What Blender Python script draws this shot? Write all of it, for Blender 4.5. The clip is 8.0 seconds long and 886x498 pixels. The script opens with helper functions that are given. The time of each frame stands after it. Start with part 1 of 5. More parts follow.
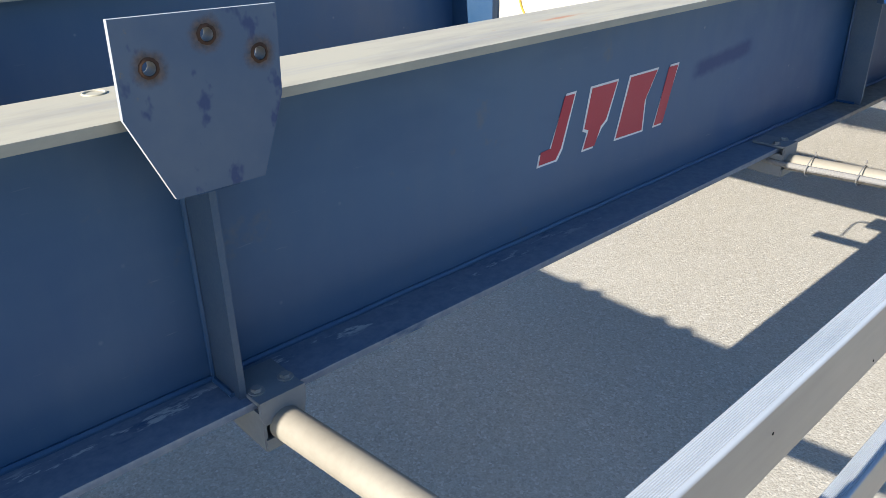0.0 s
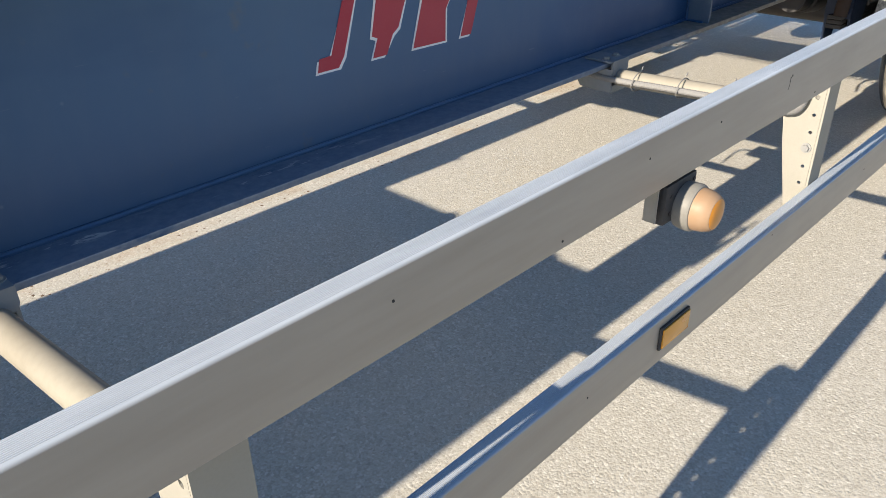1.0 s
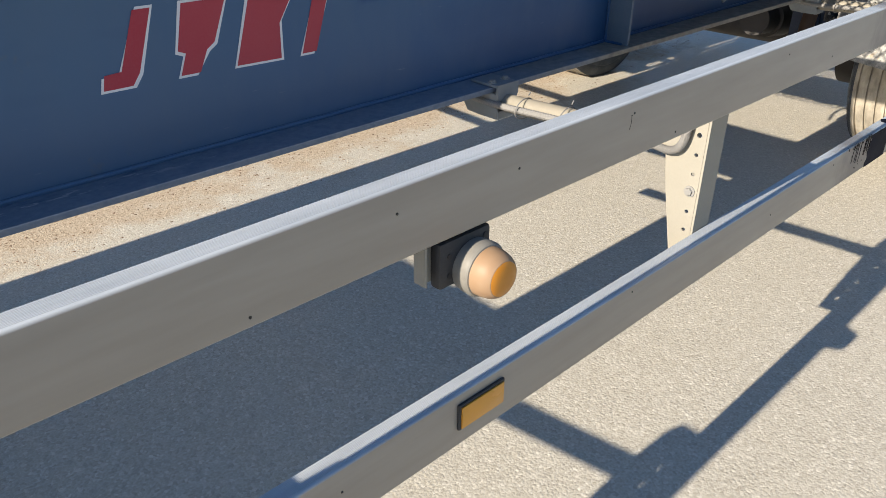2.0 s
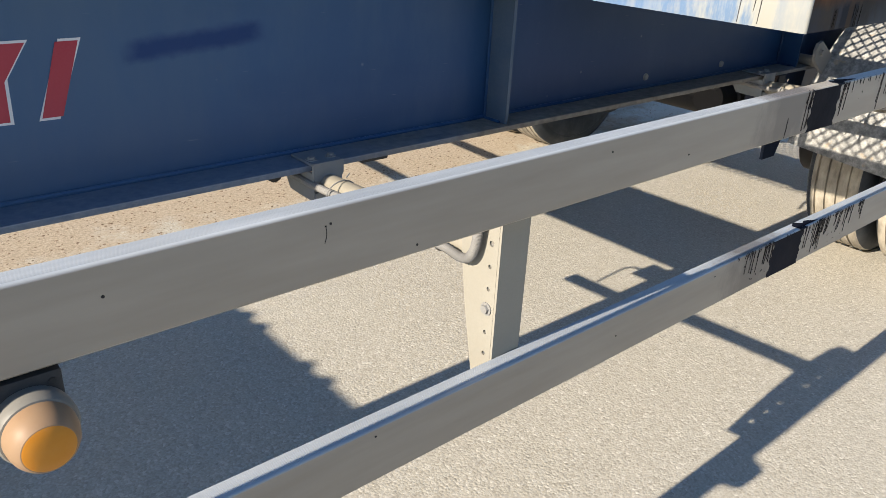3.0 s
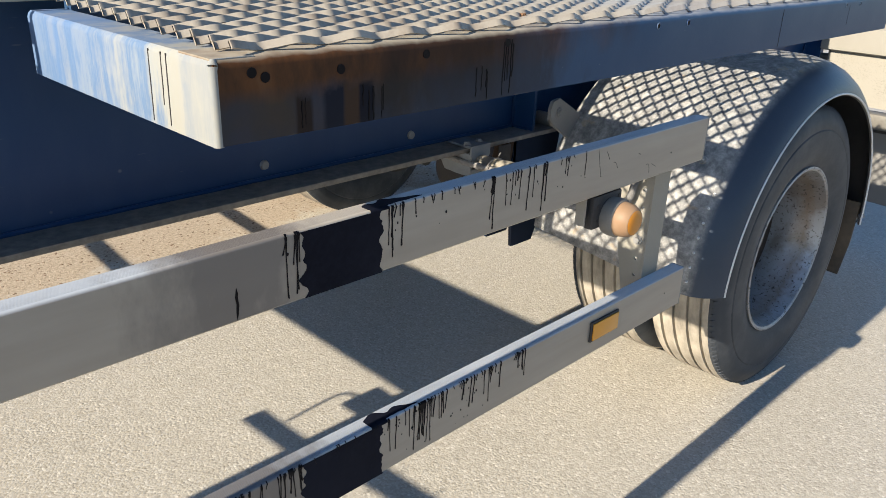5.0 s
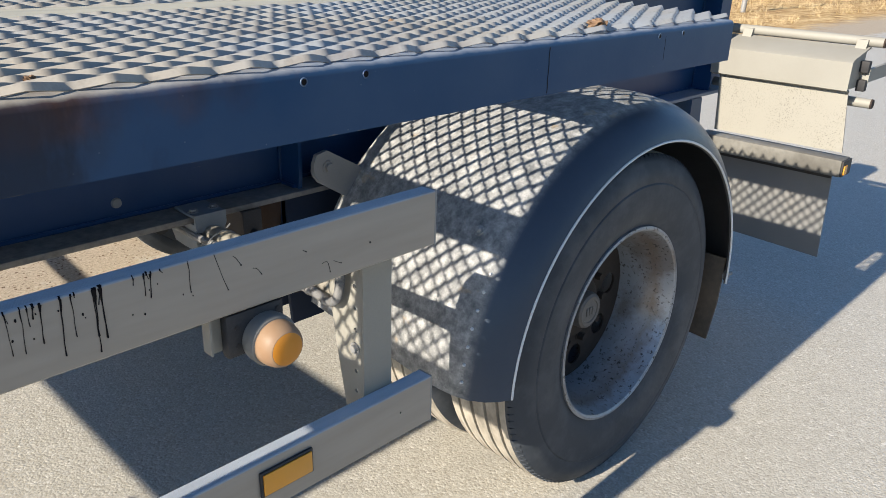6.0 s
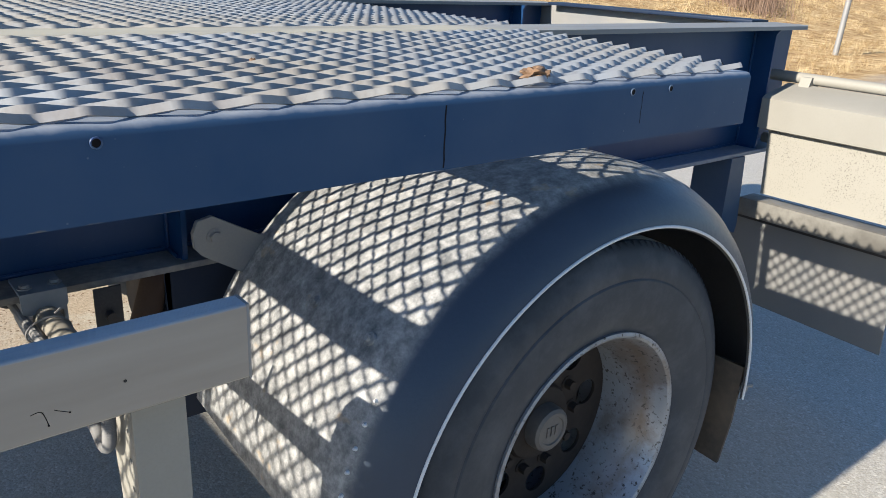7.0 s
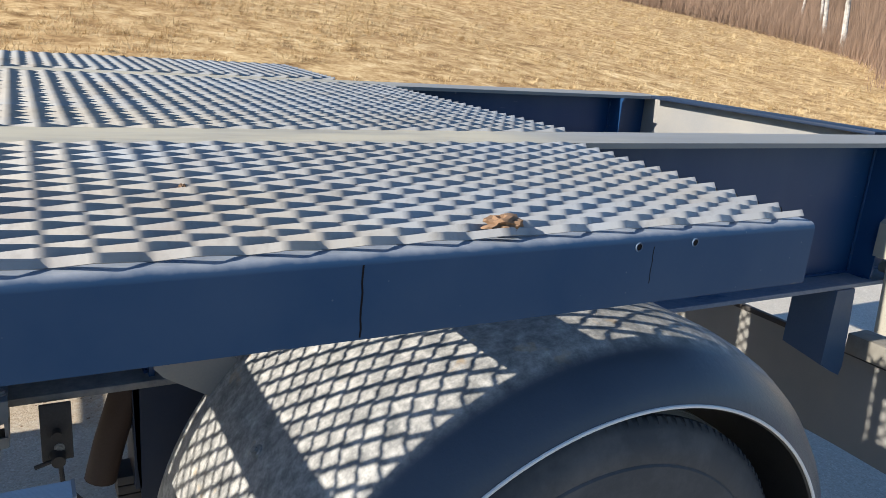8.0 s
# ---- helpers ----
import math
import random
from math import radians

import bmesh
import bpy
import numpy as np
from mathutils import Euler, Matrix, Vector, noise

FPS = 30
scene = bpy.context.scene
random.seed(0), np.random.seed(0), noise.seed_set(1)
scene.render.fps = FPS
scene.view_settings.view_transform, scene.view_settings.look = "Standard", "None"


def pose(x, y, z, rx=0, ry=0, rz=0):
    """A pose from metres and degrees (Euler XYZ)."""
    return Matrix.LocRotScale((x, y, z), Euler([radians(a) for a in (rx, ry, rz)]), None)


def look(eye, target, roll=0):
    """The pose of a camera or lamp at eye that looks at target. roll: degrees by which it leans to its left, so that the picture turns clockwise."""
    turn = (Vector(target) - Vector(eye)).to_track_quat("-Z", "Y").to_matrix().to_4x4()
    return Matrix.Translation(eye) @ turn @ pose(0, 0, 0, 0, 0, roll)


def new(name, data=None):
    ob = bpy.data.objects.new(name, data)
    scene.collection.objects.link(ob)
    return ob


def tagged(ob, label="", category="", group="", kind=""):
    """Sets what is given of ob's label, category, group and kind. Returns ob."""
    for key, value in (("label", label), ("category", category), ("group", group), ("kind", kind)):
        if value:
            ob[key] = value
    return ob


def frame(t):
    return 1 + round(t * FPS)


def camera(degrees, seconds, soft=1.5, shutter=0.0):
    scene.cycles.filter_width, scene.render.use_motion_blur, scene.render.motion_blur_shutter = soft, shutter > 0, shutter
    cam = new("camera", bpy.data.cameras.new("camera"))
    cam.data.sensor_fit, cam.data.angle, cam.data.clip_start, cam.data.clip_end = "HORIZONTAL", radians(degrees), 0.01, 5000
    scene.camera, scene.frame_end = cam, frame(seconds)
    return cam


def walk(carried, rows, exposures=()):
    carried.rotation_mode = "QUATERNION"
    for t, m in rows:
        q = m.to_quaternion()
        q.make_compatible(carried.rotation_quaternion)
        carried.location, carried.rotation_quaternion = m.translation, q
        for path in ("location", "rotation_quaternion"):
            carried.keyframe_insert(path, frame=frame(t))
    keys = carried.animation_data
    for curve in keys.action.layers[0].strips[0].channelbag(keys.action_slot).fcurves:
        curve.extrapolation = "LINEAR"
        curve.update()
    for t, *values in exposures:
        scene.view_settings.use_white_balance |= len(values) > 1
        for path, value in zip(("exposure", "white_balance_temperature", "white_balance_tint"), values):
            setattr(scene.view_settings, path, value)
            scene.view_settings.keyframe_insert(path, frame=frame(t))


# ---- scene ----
cam = camera(60.0, 8.0, 0.6)
PATH = [
    (0, (-0.382, -0.231, 1.479), (0.842, 1.096, 0.617), -1.0),
    (0.5, (-0.251, -0.362, 1.423), (1.014, 0.885, 0.504), -1.2),
    (1, (-0.143, -0.501, 1.388), (1.107, 0.722, 0.418), -1.0),
    (1.2, (-0.082, -0.538, 1.377), (1.164, 0.681, 0.395), -1.0),
    (2.3, (0.441, -0.659, 1.352), (1.667, 0.625, 0.432), 1.3),
    (2.5, (0.562, -0.692, 1.348), (1.785, 0.613, 0.454), 1.7),
    (3, (0.828, -0.742, 1.345), (2.042, 0.612, 0.513), 3.0),
    (3.5, (1.142, -0.687, 1.341), (2.354, 0.697, 0.557), 3.8),
    (4, (1.408, -0.666, 1.342), (2.636, 0.718, 0.584), 3.6),
    (4.5, (1.726, -0.733, 1.36), (2.984, 0.621, 0.596), 2.8),
    (5, (2.066, -0.792, 1.367), (3.371, 0.512, 0.594), 2.0),
    (5.2, (2.231, -0.8, 1.376), (3.547, 0.495, 0.607), 1.6),
    (6.3, (2.971, -0.905, 1.399), (4.309, 0.38, 0.652), 1.7),
    (6.5, (3.081, -0.908, 1.388), (4.389, 0.418, 0.659), 2.0),
    (7, (3.334, -0.792, 1.387), (4.542, 0.645, 0.697), 2.9),
    (7.5, (3.481, -0.73, 1.425), (4.528, 0.845, 0.774), 3.7),
    (8, (3.676, -0.74, 1.471), (4.623, 0.932, 0.918), 4.7),
]
EXPOSURES = [(0, 1.58, 5350, 8), (1.2, 1.45, 5760, 8), (2.5, 1.38, 5800, 8), (3.5, 1.36, 5750, 8), (5.0, 1.36, 5750, 8), (6.5, 1.25, 5400, 8), (7.0, 1.32, 5400, 8), (8.0, 1.32, 5450, 8)]
walk(cam, [(t, look(eye, target, roll)) for t, eye, target, roll in PATH], EXPOSURES)

# ---- light ----
SUN_WAY = Vector((1.88, -0.08, -1.0)).normalized()
world = bpy.data.worlds.new("sky")
scene.world = world
world.use_nodes = True
wn = world.node_tree
sky = wn.nodes.new("ShaderNodeTexSky")
sky.sky_type = "NISHITA"
sky.sun_disc = False
sky.sun_elevation = math.asin(-SUN_WAY.z)
sky.sun_rotation = math.atan2(-SUN_WAY.x, -SUN_WAY.y)
sky.air_density, sky.dust_density, sky.ozone_density = 1.0, 0.3, 2.6
wn.links.new(sky.outputs[0], wn.nodes["Background"].inputs[0])
wn.nodes["Background"].inputs[1].default_value = 0.059
sun = new("sun", bpy.data.lights.new("sun", "SUN"))
sun.data.energy, sun.data.angle, sun.data.color = 4.6, radians(0.53), (1.0, 0.82, 0.60)
sun.matrix_world = Matrix.Translation((-8, 1, 6)) @ SUN_WAY.to_track_quat("-Z", "Y").to_matrix().to_4x4()


# ---- materials ----
class Nodes:
    """A small builder of node materials."""

    def __init__(self, name, rough=0.5, metal=0.0, gloss=0.25):
        self.mat = bpy.data.materials.new(name)
        self.mat.use_nodes = True
        self.tree = self.mat.node_tree
        self.bsdf = self.tree.nodes["Principled BSDF"]
        self.bsdf.inputs["Roughness"].default_value = rough
        self.bsdf.inputs["Metallic"].default_value = metal
        self.bsdf.inputs["Specular IOR Level"].default_value = gloss
        self.place = self.tree.nodes.new("ShaderNodeTexCoord").outputs["Object"]

    def link(self, a, b):
        self.tree.links.new(a, b)

    def scaled(self, sx, sy, sz):
        n = self.tree.nodes.new("ShaderNodeMapping")
        n.inputs["Scale"].default_value = (sx, sy, sz)
        self.link(self.place, n.inputs["Vector"])
        return n.outputs[0]

    def noise(self, scale, detail=4, rough=0.55, vec=None):
        n = self.tree.nodes.new("ShaderNodeTexNoise")
        n.inputs["Scale"].default_value, n.inputs["Detail"].default_value, n.inputs["Roughness"].default_value = scale, detail, rough
        self.link(vec or self.place, n.inputs["Vector"])
        return n.outputs["Fac"]

    def cells(self, scale, vec=None, out="Distance"):
        n = self.tree.nodes.new("ShaderNodeTexVoronoi")
        n.inputs["Scale"].default_value = scale
        self.link(vec or self.place, n.inputs["Vector"])
        return n.outputs[out]

    def ramp(self, fac, *stops):
        n = self.tree.nodes.new("ShaderNodeValToRGB")
        while len(n.color_ramp.elements) < len(stops):
            n.color_ramp.elements.new(0.5)
        for e, (at, c) in zip(n.color_ramp.elements, stops):
            e.position = at
            e.color = (*c, 1) if isinstance(c, tuple) else (c, c, c, 1)
        self.link(fac, n.inputs[0])
        return n.outputs[0]

    def mix(self, fac, a, b, how="MIX"):
        n = self.tree.nodes.new("ShaderNodeMix")
        n.data_type, n.blend_type = "RGBA", how
        for socket, v in ((n.inputs[0], fac), (n.inputs[6], a), (n.inputs[7], b)):
            if isinstance(v, bpy.types.NodeSocket):
                self.link(v, socket)
            else:
                socket.default_value = (*v, 1) if isinstance(v, tuple) else v
        return n.outputs[2]

    def sums(self, how, a, b=0.0):
        n = self.tree.nodes.new("ShaderNodeMath")
        n.operation, n.use_clamp = how, False
        for socket, v in zip(n.inputs, (a, b)):
            if isinstance(v, bpy.types.NodeSocket):
                self.link(v, socket)
            else:
                socket.default_value = v
        return n.outputs[0]

    def axis(self, k):
        n = self.tree.nodes.new("ShaderNodeSeparateXYZ")
        self.link(self.place, n.inputs[0])
        return n.outputs[k]

    def color(self, c):
        if isinstance(c, bpy.types.NodeSocket):
            self.link(c, self.bsdf.inputs["Base Color"])
        else:
            self.bsdf.inputs["Base Color"].default_value = (*c, 1)
        return self

    def rough(self, c):
        self.link(c, self.bsdf.inputs["Roughness"])
        return self

    def bump(self, h, strength=0.3, distance=0.002):
        n = self.tree.nodes.new("ShaderNodeBump")
        n.inputs["Strength"].default_value, n.inputs["Distance"].default_value = strength, distance
        self.link(h, n.inputs["Height"])
        self.link(n.outputs[0], self.bsdf.inputs["Normal"])
        return self


def coated(name, base, dusty, rough=0.45, metal=0.0, spread=0.35, grain=220.0, bumpy=0.08, gloss=0.25):
    """Paint or metal with dust at a large scale and grain at a small one."""
    n = Nodes(name, rough, metal, gloss)
    big = n.ramp(n.noise(3.2, 5, 0.6), (0.35, 0.0), (0.75, 1.0))
    fine = n.ramp(n.noise(grain, 3, 0.6), (0.42, 0.0), (0.7, 1.0))
    c = n.mix(n.sums("MULTIPLY", big, spread), base, dusty)
    c = n.mix(n.sums("MULTIPLY", fine, spread * 0.35), c, dusty)
    n.color(c)
    n.rough(n.sums("ADD", n.sums("MULTIPLY", n.noise(14, 4), 0.25), rough - 0.12))
    n.bump(n.noise(grain, 3), bumpy, 0.001)
    return n.mat


BLUE, BLUE_DUST = (0.016, 0.050, 0.120), (0.09, 0.12, 0.155)


def web_paint():
    n = Nodes("blue_beam_paint", 0.42, 0.0, 0.30)
    streak = n.ramp(n.noise(5, 5, 0.6, n.scaled(1.6, 1, 0.5)), (0.4, 0.0), (0.8, 1.0))
    # streaks fade past x 2: the deck's shade put into the paint colour
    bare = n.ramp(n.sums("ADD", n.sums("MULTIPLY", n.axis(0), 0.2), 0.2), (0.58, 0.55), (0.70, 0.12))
    # tone along x paints in gloss near 0.7 and deck shade behind
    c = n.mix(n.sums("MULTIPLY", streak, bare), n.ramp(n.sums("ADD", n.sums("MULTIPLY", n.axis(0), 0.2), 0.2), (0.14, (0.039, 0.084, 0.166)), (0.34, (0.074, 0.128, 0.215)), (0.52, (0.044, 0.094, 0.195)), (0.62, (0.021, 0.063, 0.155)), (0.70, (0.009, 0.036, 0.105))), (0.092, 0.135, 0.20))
    spots = n.ramp(n.cells(9, n.scaled(1, 1, 1)), (0.0, 1.0), (0.045, 0.0))
    c = n.mix(n.sums("MULTIPLY", spots, 0.45), c, (0.30, 0.32, 0.33))
    scuff = n.ramp(n.noise(60, 2, 0.5, n.scaled(0.25, 1, 3)), (0.72, 0.0), (0.80, 1.0))
    c = n.mix(n.sums("MULTIPLY", scuff, 0.25), c, (0.35, 0.36, 0.36))
    ochre = n.ramp(n.noise(6.5, 5, 0.7), (0.62, 0.0), (0.70, 1.0))
    c = n.mix(n.sums("MULTIPLY", n.sums("MULTIPLY", ochre, 0.25), n.ramp(n.sums("MULTIPLY", n.axis(0), 0.2), (0.2, 1.0), (0.36, 0.0))), c, (0.17, 0.14, 0.08))
    deep = n.ramp(n.noise(1.9, 4, 0.6, n.scaled(0.6, 1, 1.6)), (0.50, 0.0), (0.75, 1.0))
    c = n.mix(n.sums("MULTIPLY", deep, 0.5), c, (0.010, 0.042, 0.125))
    # a hand-wide brush stroke of fresh paint
    wob = n.sums("MULTIPLY", n.sums("SUBTRACT", n.noise(24, 4, 0.6), 0.5), 0.022)
    mid = n.sums("ADD", n.sums("MULTIPLY", n.sums("SUBTRACT", n.axis(0), 1.33), 0.085), 1.058)
    off = n.sums("ABSOLUTE", n.sums("ADD", n.sums("SUBTRACT", n.axis(2), mid), wob))
    end = n.sums("ABSOLUTE", n.sums("ADD", n.sums("SUBTRACT", n.axis(0), 1.467), n.sums("MULTIPLY", wob, 1.5)))
    stroke = n.sums("MULTIPLY", n.ramp(off, (0.010, 1.0), (0.026, 0.0)), n.ramp(end, (0.115, 1.0), (0.150, 0.0)))
    stroke = n.sums("MULTIPLY", stroke, n.ramp(n.axis(1), (0.75, 1.0), (0.9, 0.0)))
    c = n.mix(n.sums("MULTIPLY", stroke, 0.85), c, (0.004, 0.030, 0.130))
    n.color(c)
    n.rough(n.sums("ADD", n.sums("MULTIPLY", n.noise(7, 4), 0.22), 0.30))
    n.bump(n.noise(160, 3), 0.06, 0.001)
    return n.mat


def flange_top_paint():
    n = Nodes("dusty_flange_paint", 0.6)
    wear = n.ramp(n.noise(6, 6, 0.65, n.scaled(0.35, 1.5, 1)), (0.30, 0.0), (0.52, 1.0))
    c = n.mix(wear, (0.25, 0.24, 0.205), (0.37, 0.345, 0.265))
    rust = n.ramp(n.noise(4.3, 5, 0.7, n.scaled(0.5, 2.2, 1)), (0.66, 0.0), (0.72, 1.0))
    c = n.mix(n.sums("MULTIPLY", rust, 0.75), c, (0.30, 0.13, 0.05))
    rear = n.ramp(n.sums("ADD", n.sums("MULTIPLY", n.axis(0), 0.1), n.sums("MULTIPLY", n.noise(3, 4), 0.06)), (0.49, 0.0), (0.53, 1.0))
    c = n.mix(n.sums("MULTIPLY", rear, 0.85), c, (0.165, 0.175, 0.185))
    # one orange rust mark beside the edge
    dx = n.sums("MULTIPLY", n.sums("SUBTRACT", n.axis(0), 0.79), 0.13)
    dy = n.sums("SUBTRACT", n.axis(1), 0.706)
    d = n.sums("SQRT", n.sums("ADD", n.sums("MULTIPLY", dx, dx), n.sums("MULTIPLY", dy, dy)))
    d = n.sums("ADD", d, n.sums("MULTIPLY", n.sums("SUBTRACT", n.noise(40, 4, 0.7), 0.5), 0.008))
    c = n.mix(n.ramp(d, (0.003, 0.9), (0.009, 0.0)), c, (0.34, 0.15, 0.07))
    worn = n.ramp(n.noise(9, 5, 0.65, n.scaled(0.12, 2.5, 1)), (0.52, 0.0), (0.66, 1.0))
    c = n.mix(n.sums("MULTIPLY", worn, 0.45), c, (0.26, 0.265, 0.27))
    n.color(c)
    n.bump(n.noise(120, 4), 0.15, 0.001)
    return n.mat


def dusty_flange():
    """Blue paint under settled dust, rubbed bare in patches."""
    n = Nodes("dusty_blue_paint", 0.55)
    rub = n.ramp(n.noise(9, 6, 0.68, n.scaled(0.5, 1.6, 1)), (0.60, 0.0), (0.70, 1.0))
    dust = n.ramp(n.noise(60, 5, 0.6), (0.3, (0.100, 0.135, 0.200)), (0.7, (0.160, 0.190, 0.240)))
    c = n.mix(rub, dust, (0.040, 0.080, 0.155))
    swept = n.sums("ADD", n.sums("MULTIPLY", n.axis(0), 0.2), n.sums("MULTIPLY", n.noise(3, 4), 0.2))
    c = n.mix(n.sums("MULTIPLY", n.ramp(swept, (0.44, 0.0), (0.54, 1.0), (0.84, 1.0), (0.96, 0.0)), 0.88), c, n.ramp(n.noise(40, 5, 0.65), (0.35, (0.115, 0.100, 0.080)), (0.65, (0.215, 0.190, 0.150))))
    chip = n.ramp(n.noise(34, 4, 0.7, n.scaled(0.35, 1.2, 1)), (0.56, 0.0), (0.62, 1.0))
    near = n.ramp(n.sums("ABSOLUTE", n.sums("SUBTRACT", n.axis(1), 0.682)), (0.008, 1.0), (0.022, 0.0))
    span = n.ramp(n.sums("MULTIPLY", n.axis(0), 0.2), (0.05, 1.0), (0.26, 0.0))
    c = n.mix(n.sums("MULTIPLY", n.sums("MULTIPLY", chip, near), n.sums("MULTIPLY", span, 0.85)), c, (0.46, 0.46, 0.44))
    n.color(c)
    n.bump(n.sums("SUBTRACT", n.noise(90, 4), n.sums("MULTIPLY", rub, 0.6)), 0.25, 0.0012)
    return n.mat


def asphalt_and_field():
    """One sheet: pale asphalt, a gritty verge and a dry meadow beyond it."""
    n = Nodes("ground", 0.52, 0.0, 0.6)
    stones = n.cells(125, None, "Color")
    grey = n.ramp(stones, (0.0, (0.28, 0.258, 0.214)), (0.35, (0.365, 0.338, 0.284)), (0.75, (0.415, 0.388, 0.332)), (1.0, (0.55, 0.522, 0.46)))
    fine = n.ramp(n.noise(150, 3, 0.6), (0.36, (0.85, 0.845, 0.83)), (0.50, (1.0, 1.0, 1.0)), (0.66, (1.15, 1.15, 1.15)))
    grey = n.mix(0.9, grey, fine, "MULTIPLY")
    patch = n.ramp(n.noise(1.1, 5, 0.6), (0.3, 0.0), (0.75, 1.0))
    grey = n.mix(n.sums("MULTIPLY", patch, 0.25), grey, (0.45, 0.425, 0.36))
    blot = n.ramp(n.noise(9, 5, 0.65), (0.58, 0.0), (0.80, 1.0))
    grey = n.mix(n.sums("MULTIPLY", blot, 0.30), grey, (0.27, 0.25, 0.21))
    dots = n.ramp(n.cells(7, None), (0.0, 1.0), (0.025, 0.0))
    grey = n.mix(n.sums("MULTIPLY", dots, 0.8), grey, (0.05, 0.05, 0.045))
    edge = n.sums("SUBTRACT", n.axis(1), n.sums("MULTIPLY", n.sums("MINIMUM", n.sums("MAXIMUM", n.sums("SUBTRACT", n.axis(0), 4.5), 0.0), 6.5), 0.2))
    edge = n.sums("ADD", edge, n.sums("MULTIPLY", n.sums("SUBTRACT", n.noise(1.3, 8, 0.72), 0.5), 1.7))
    grit = n.ramp(n.noise(70, 5, 0.7), (0.3, (0.21, 0.165, 0.115)), (0.5, (0.35, 0.295, 0.225)), (0.75, (0.47, 0.415, 0.33)))
    straw = n.ramp(n.noise(2.2, 8, 0.80), (0.34, (0.13, 0.075, 0.032)), (0.46, (0.33, 0.22, 0.100)), (0.56, (0.52, 0.38, 0.19)), (0.68, (0.74, 0.60, 0.36)))
    tuft = n.ramp(n.noise(0.33, 6, 0.65), (0.40, 0.0), (0.62, 1.0))
    straw = n.mix(n.sums("MULTIPLY", tuft, 0.40), straw, (0.30, 0.185, 0.085))
    pale = n.ramp(n.noise(0.9, 5, 0.7), (0.58, 0.0), (0.72, 1.0))
    straw = n.mix(n.sums("MULTIPLY", pale, 0.35), straw, (0.60, 0.47, 0.26))
    c = n.mix(n.ramp(n.sums("MULTIPLY", edge, 0.2), (0.415, 0.0), (0.455, 1.0)), grey, grit)
    c = n.mix(n.ramp(n.sums("MULTIPLY", edge, 0.2), (0.62, 0.0), (0.72, 1.0)), c, straw)
    n.color(c)
    soil = n.ramp(n.sums("MULTIPLY", edge, 0.2), (0.41, 0.0), (0.47, 1.0))
    n.rough(n.sums("ADD", n.sums("MULTIPLY", soil, 0.42), 0.52))
    n.link(n.sums("SUBTRACT", 0.55, n.sums("MULTIPLY", soil, 0.5)), n.bsdf.inputs["Specular IOR Level"])
    loose = n.ramp(n.noise(6, 4, 0.6), (0.40, 0.25), (0.62, 1.0))
    h = n.sums("ADD", n.sums("MULTIPLY", n.cells(125), 0.8), n.sums("MULTIPLY", n.noise(170, 2), 0.9))
    h = n.sums("SUBTRACT", h, n.sums("MULTIPLY", n.sums("MULTIPLY", n.ramp(n.cells(70), (0.12, 1.0), (0.42, 0.0)), loose), 0.9))
    n.bump(n.sums("MULTIPLY", h, -1.0), 0.29, 0.004)
    return n.mat


def worn_front_paint():
    """Blue paint bleached to white and cream in upright streaks."""
    n = Nodes("bleached_blue_paint", 0.55)
    s = n.sums("ADD", n.sums("MULTIPLY", n.noise(8.5, 6, 0.66, n.scaled(1, 1.2, 0.14)), 0.7), n.sums("MULTIPLY", n.noise(14, 5, 0.7, n.scaled(1, 1, 0.5)), 0.3))
    c = n.ramp(s, (0.30, (0.28, 0.262, 0.195)), (0.43, (0.275, 0.272, 0.235)), (0.50, (0.105, 0.155, 0.235)), (0.56, (0.225, 0.245, 0.25)), (0.68, (0.28, 0.262, 0.20)))
    far = n.ramp(n.axis(1), (0.05, 0.0), (0.45, 1.0))
    c = n.mix(n.ramp(n.axis(1), (0.06, 0.7), (0.15, 0.0)), c, (0.265, 0.256, 0.22))
    c = n.mix(n.sums("MULTIPLY", far, n.ramp(n.noise(6, 4, 0.6, n.scaled(1, 1, 0.2)), (0.38, 0.25), (0.60, 0.8))), c, (0.085, 0.155, 0.30))
    n.color(c)
    n.bump(n.noise(90, 4), 0.12, 0.001)
    return n.mat


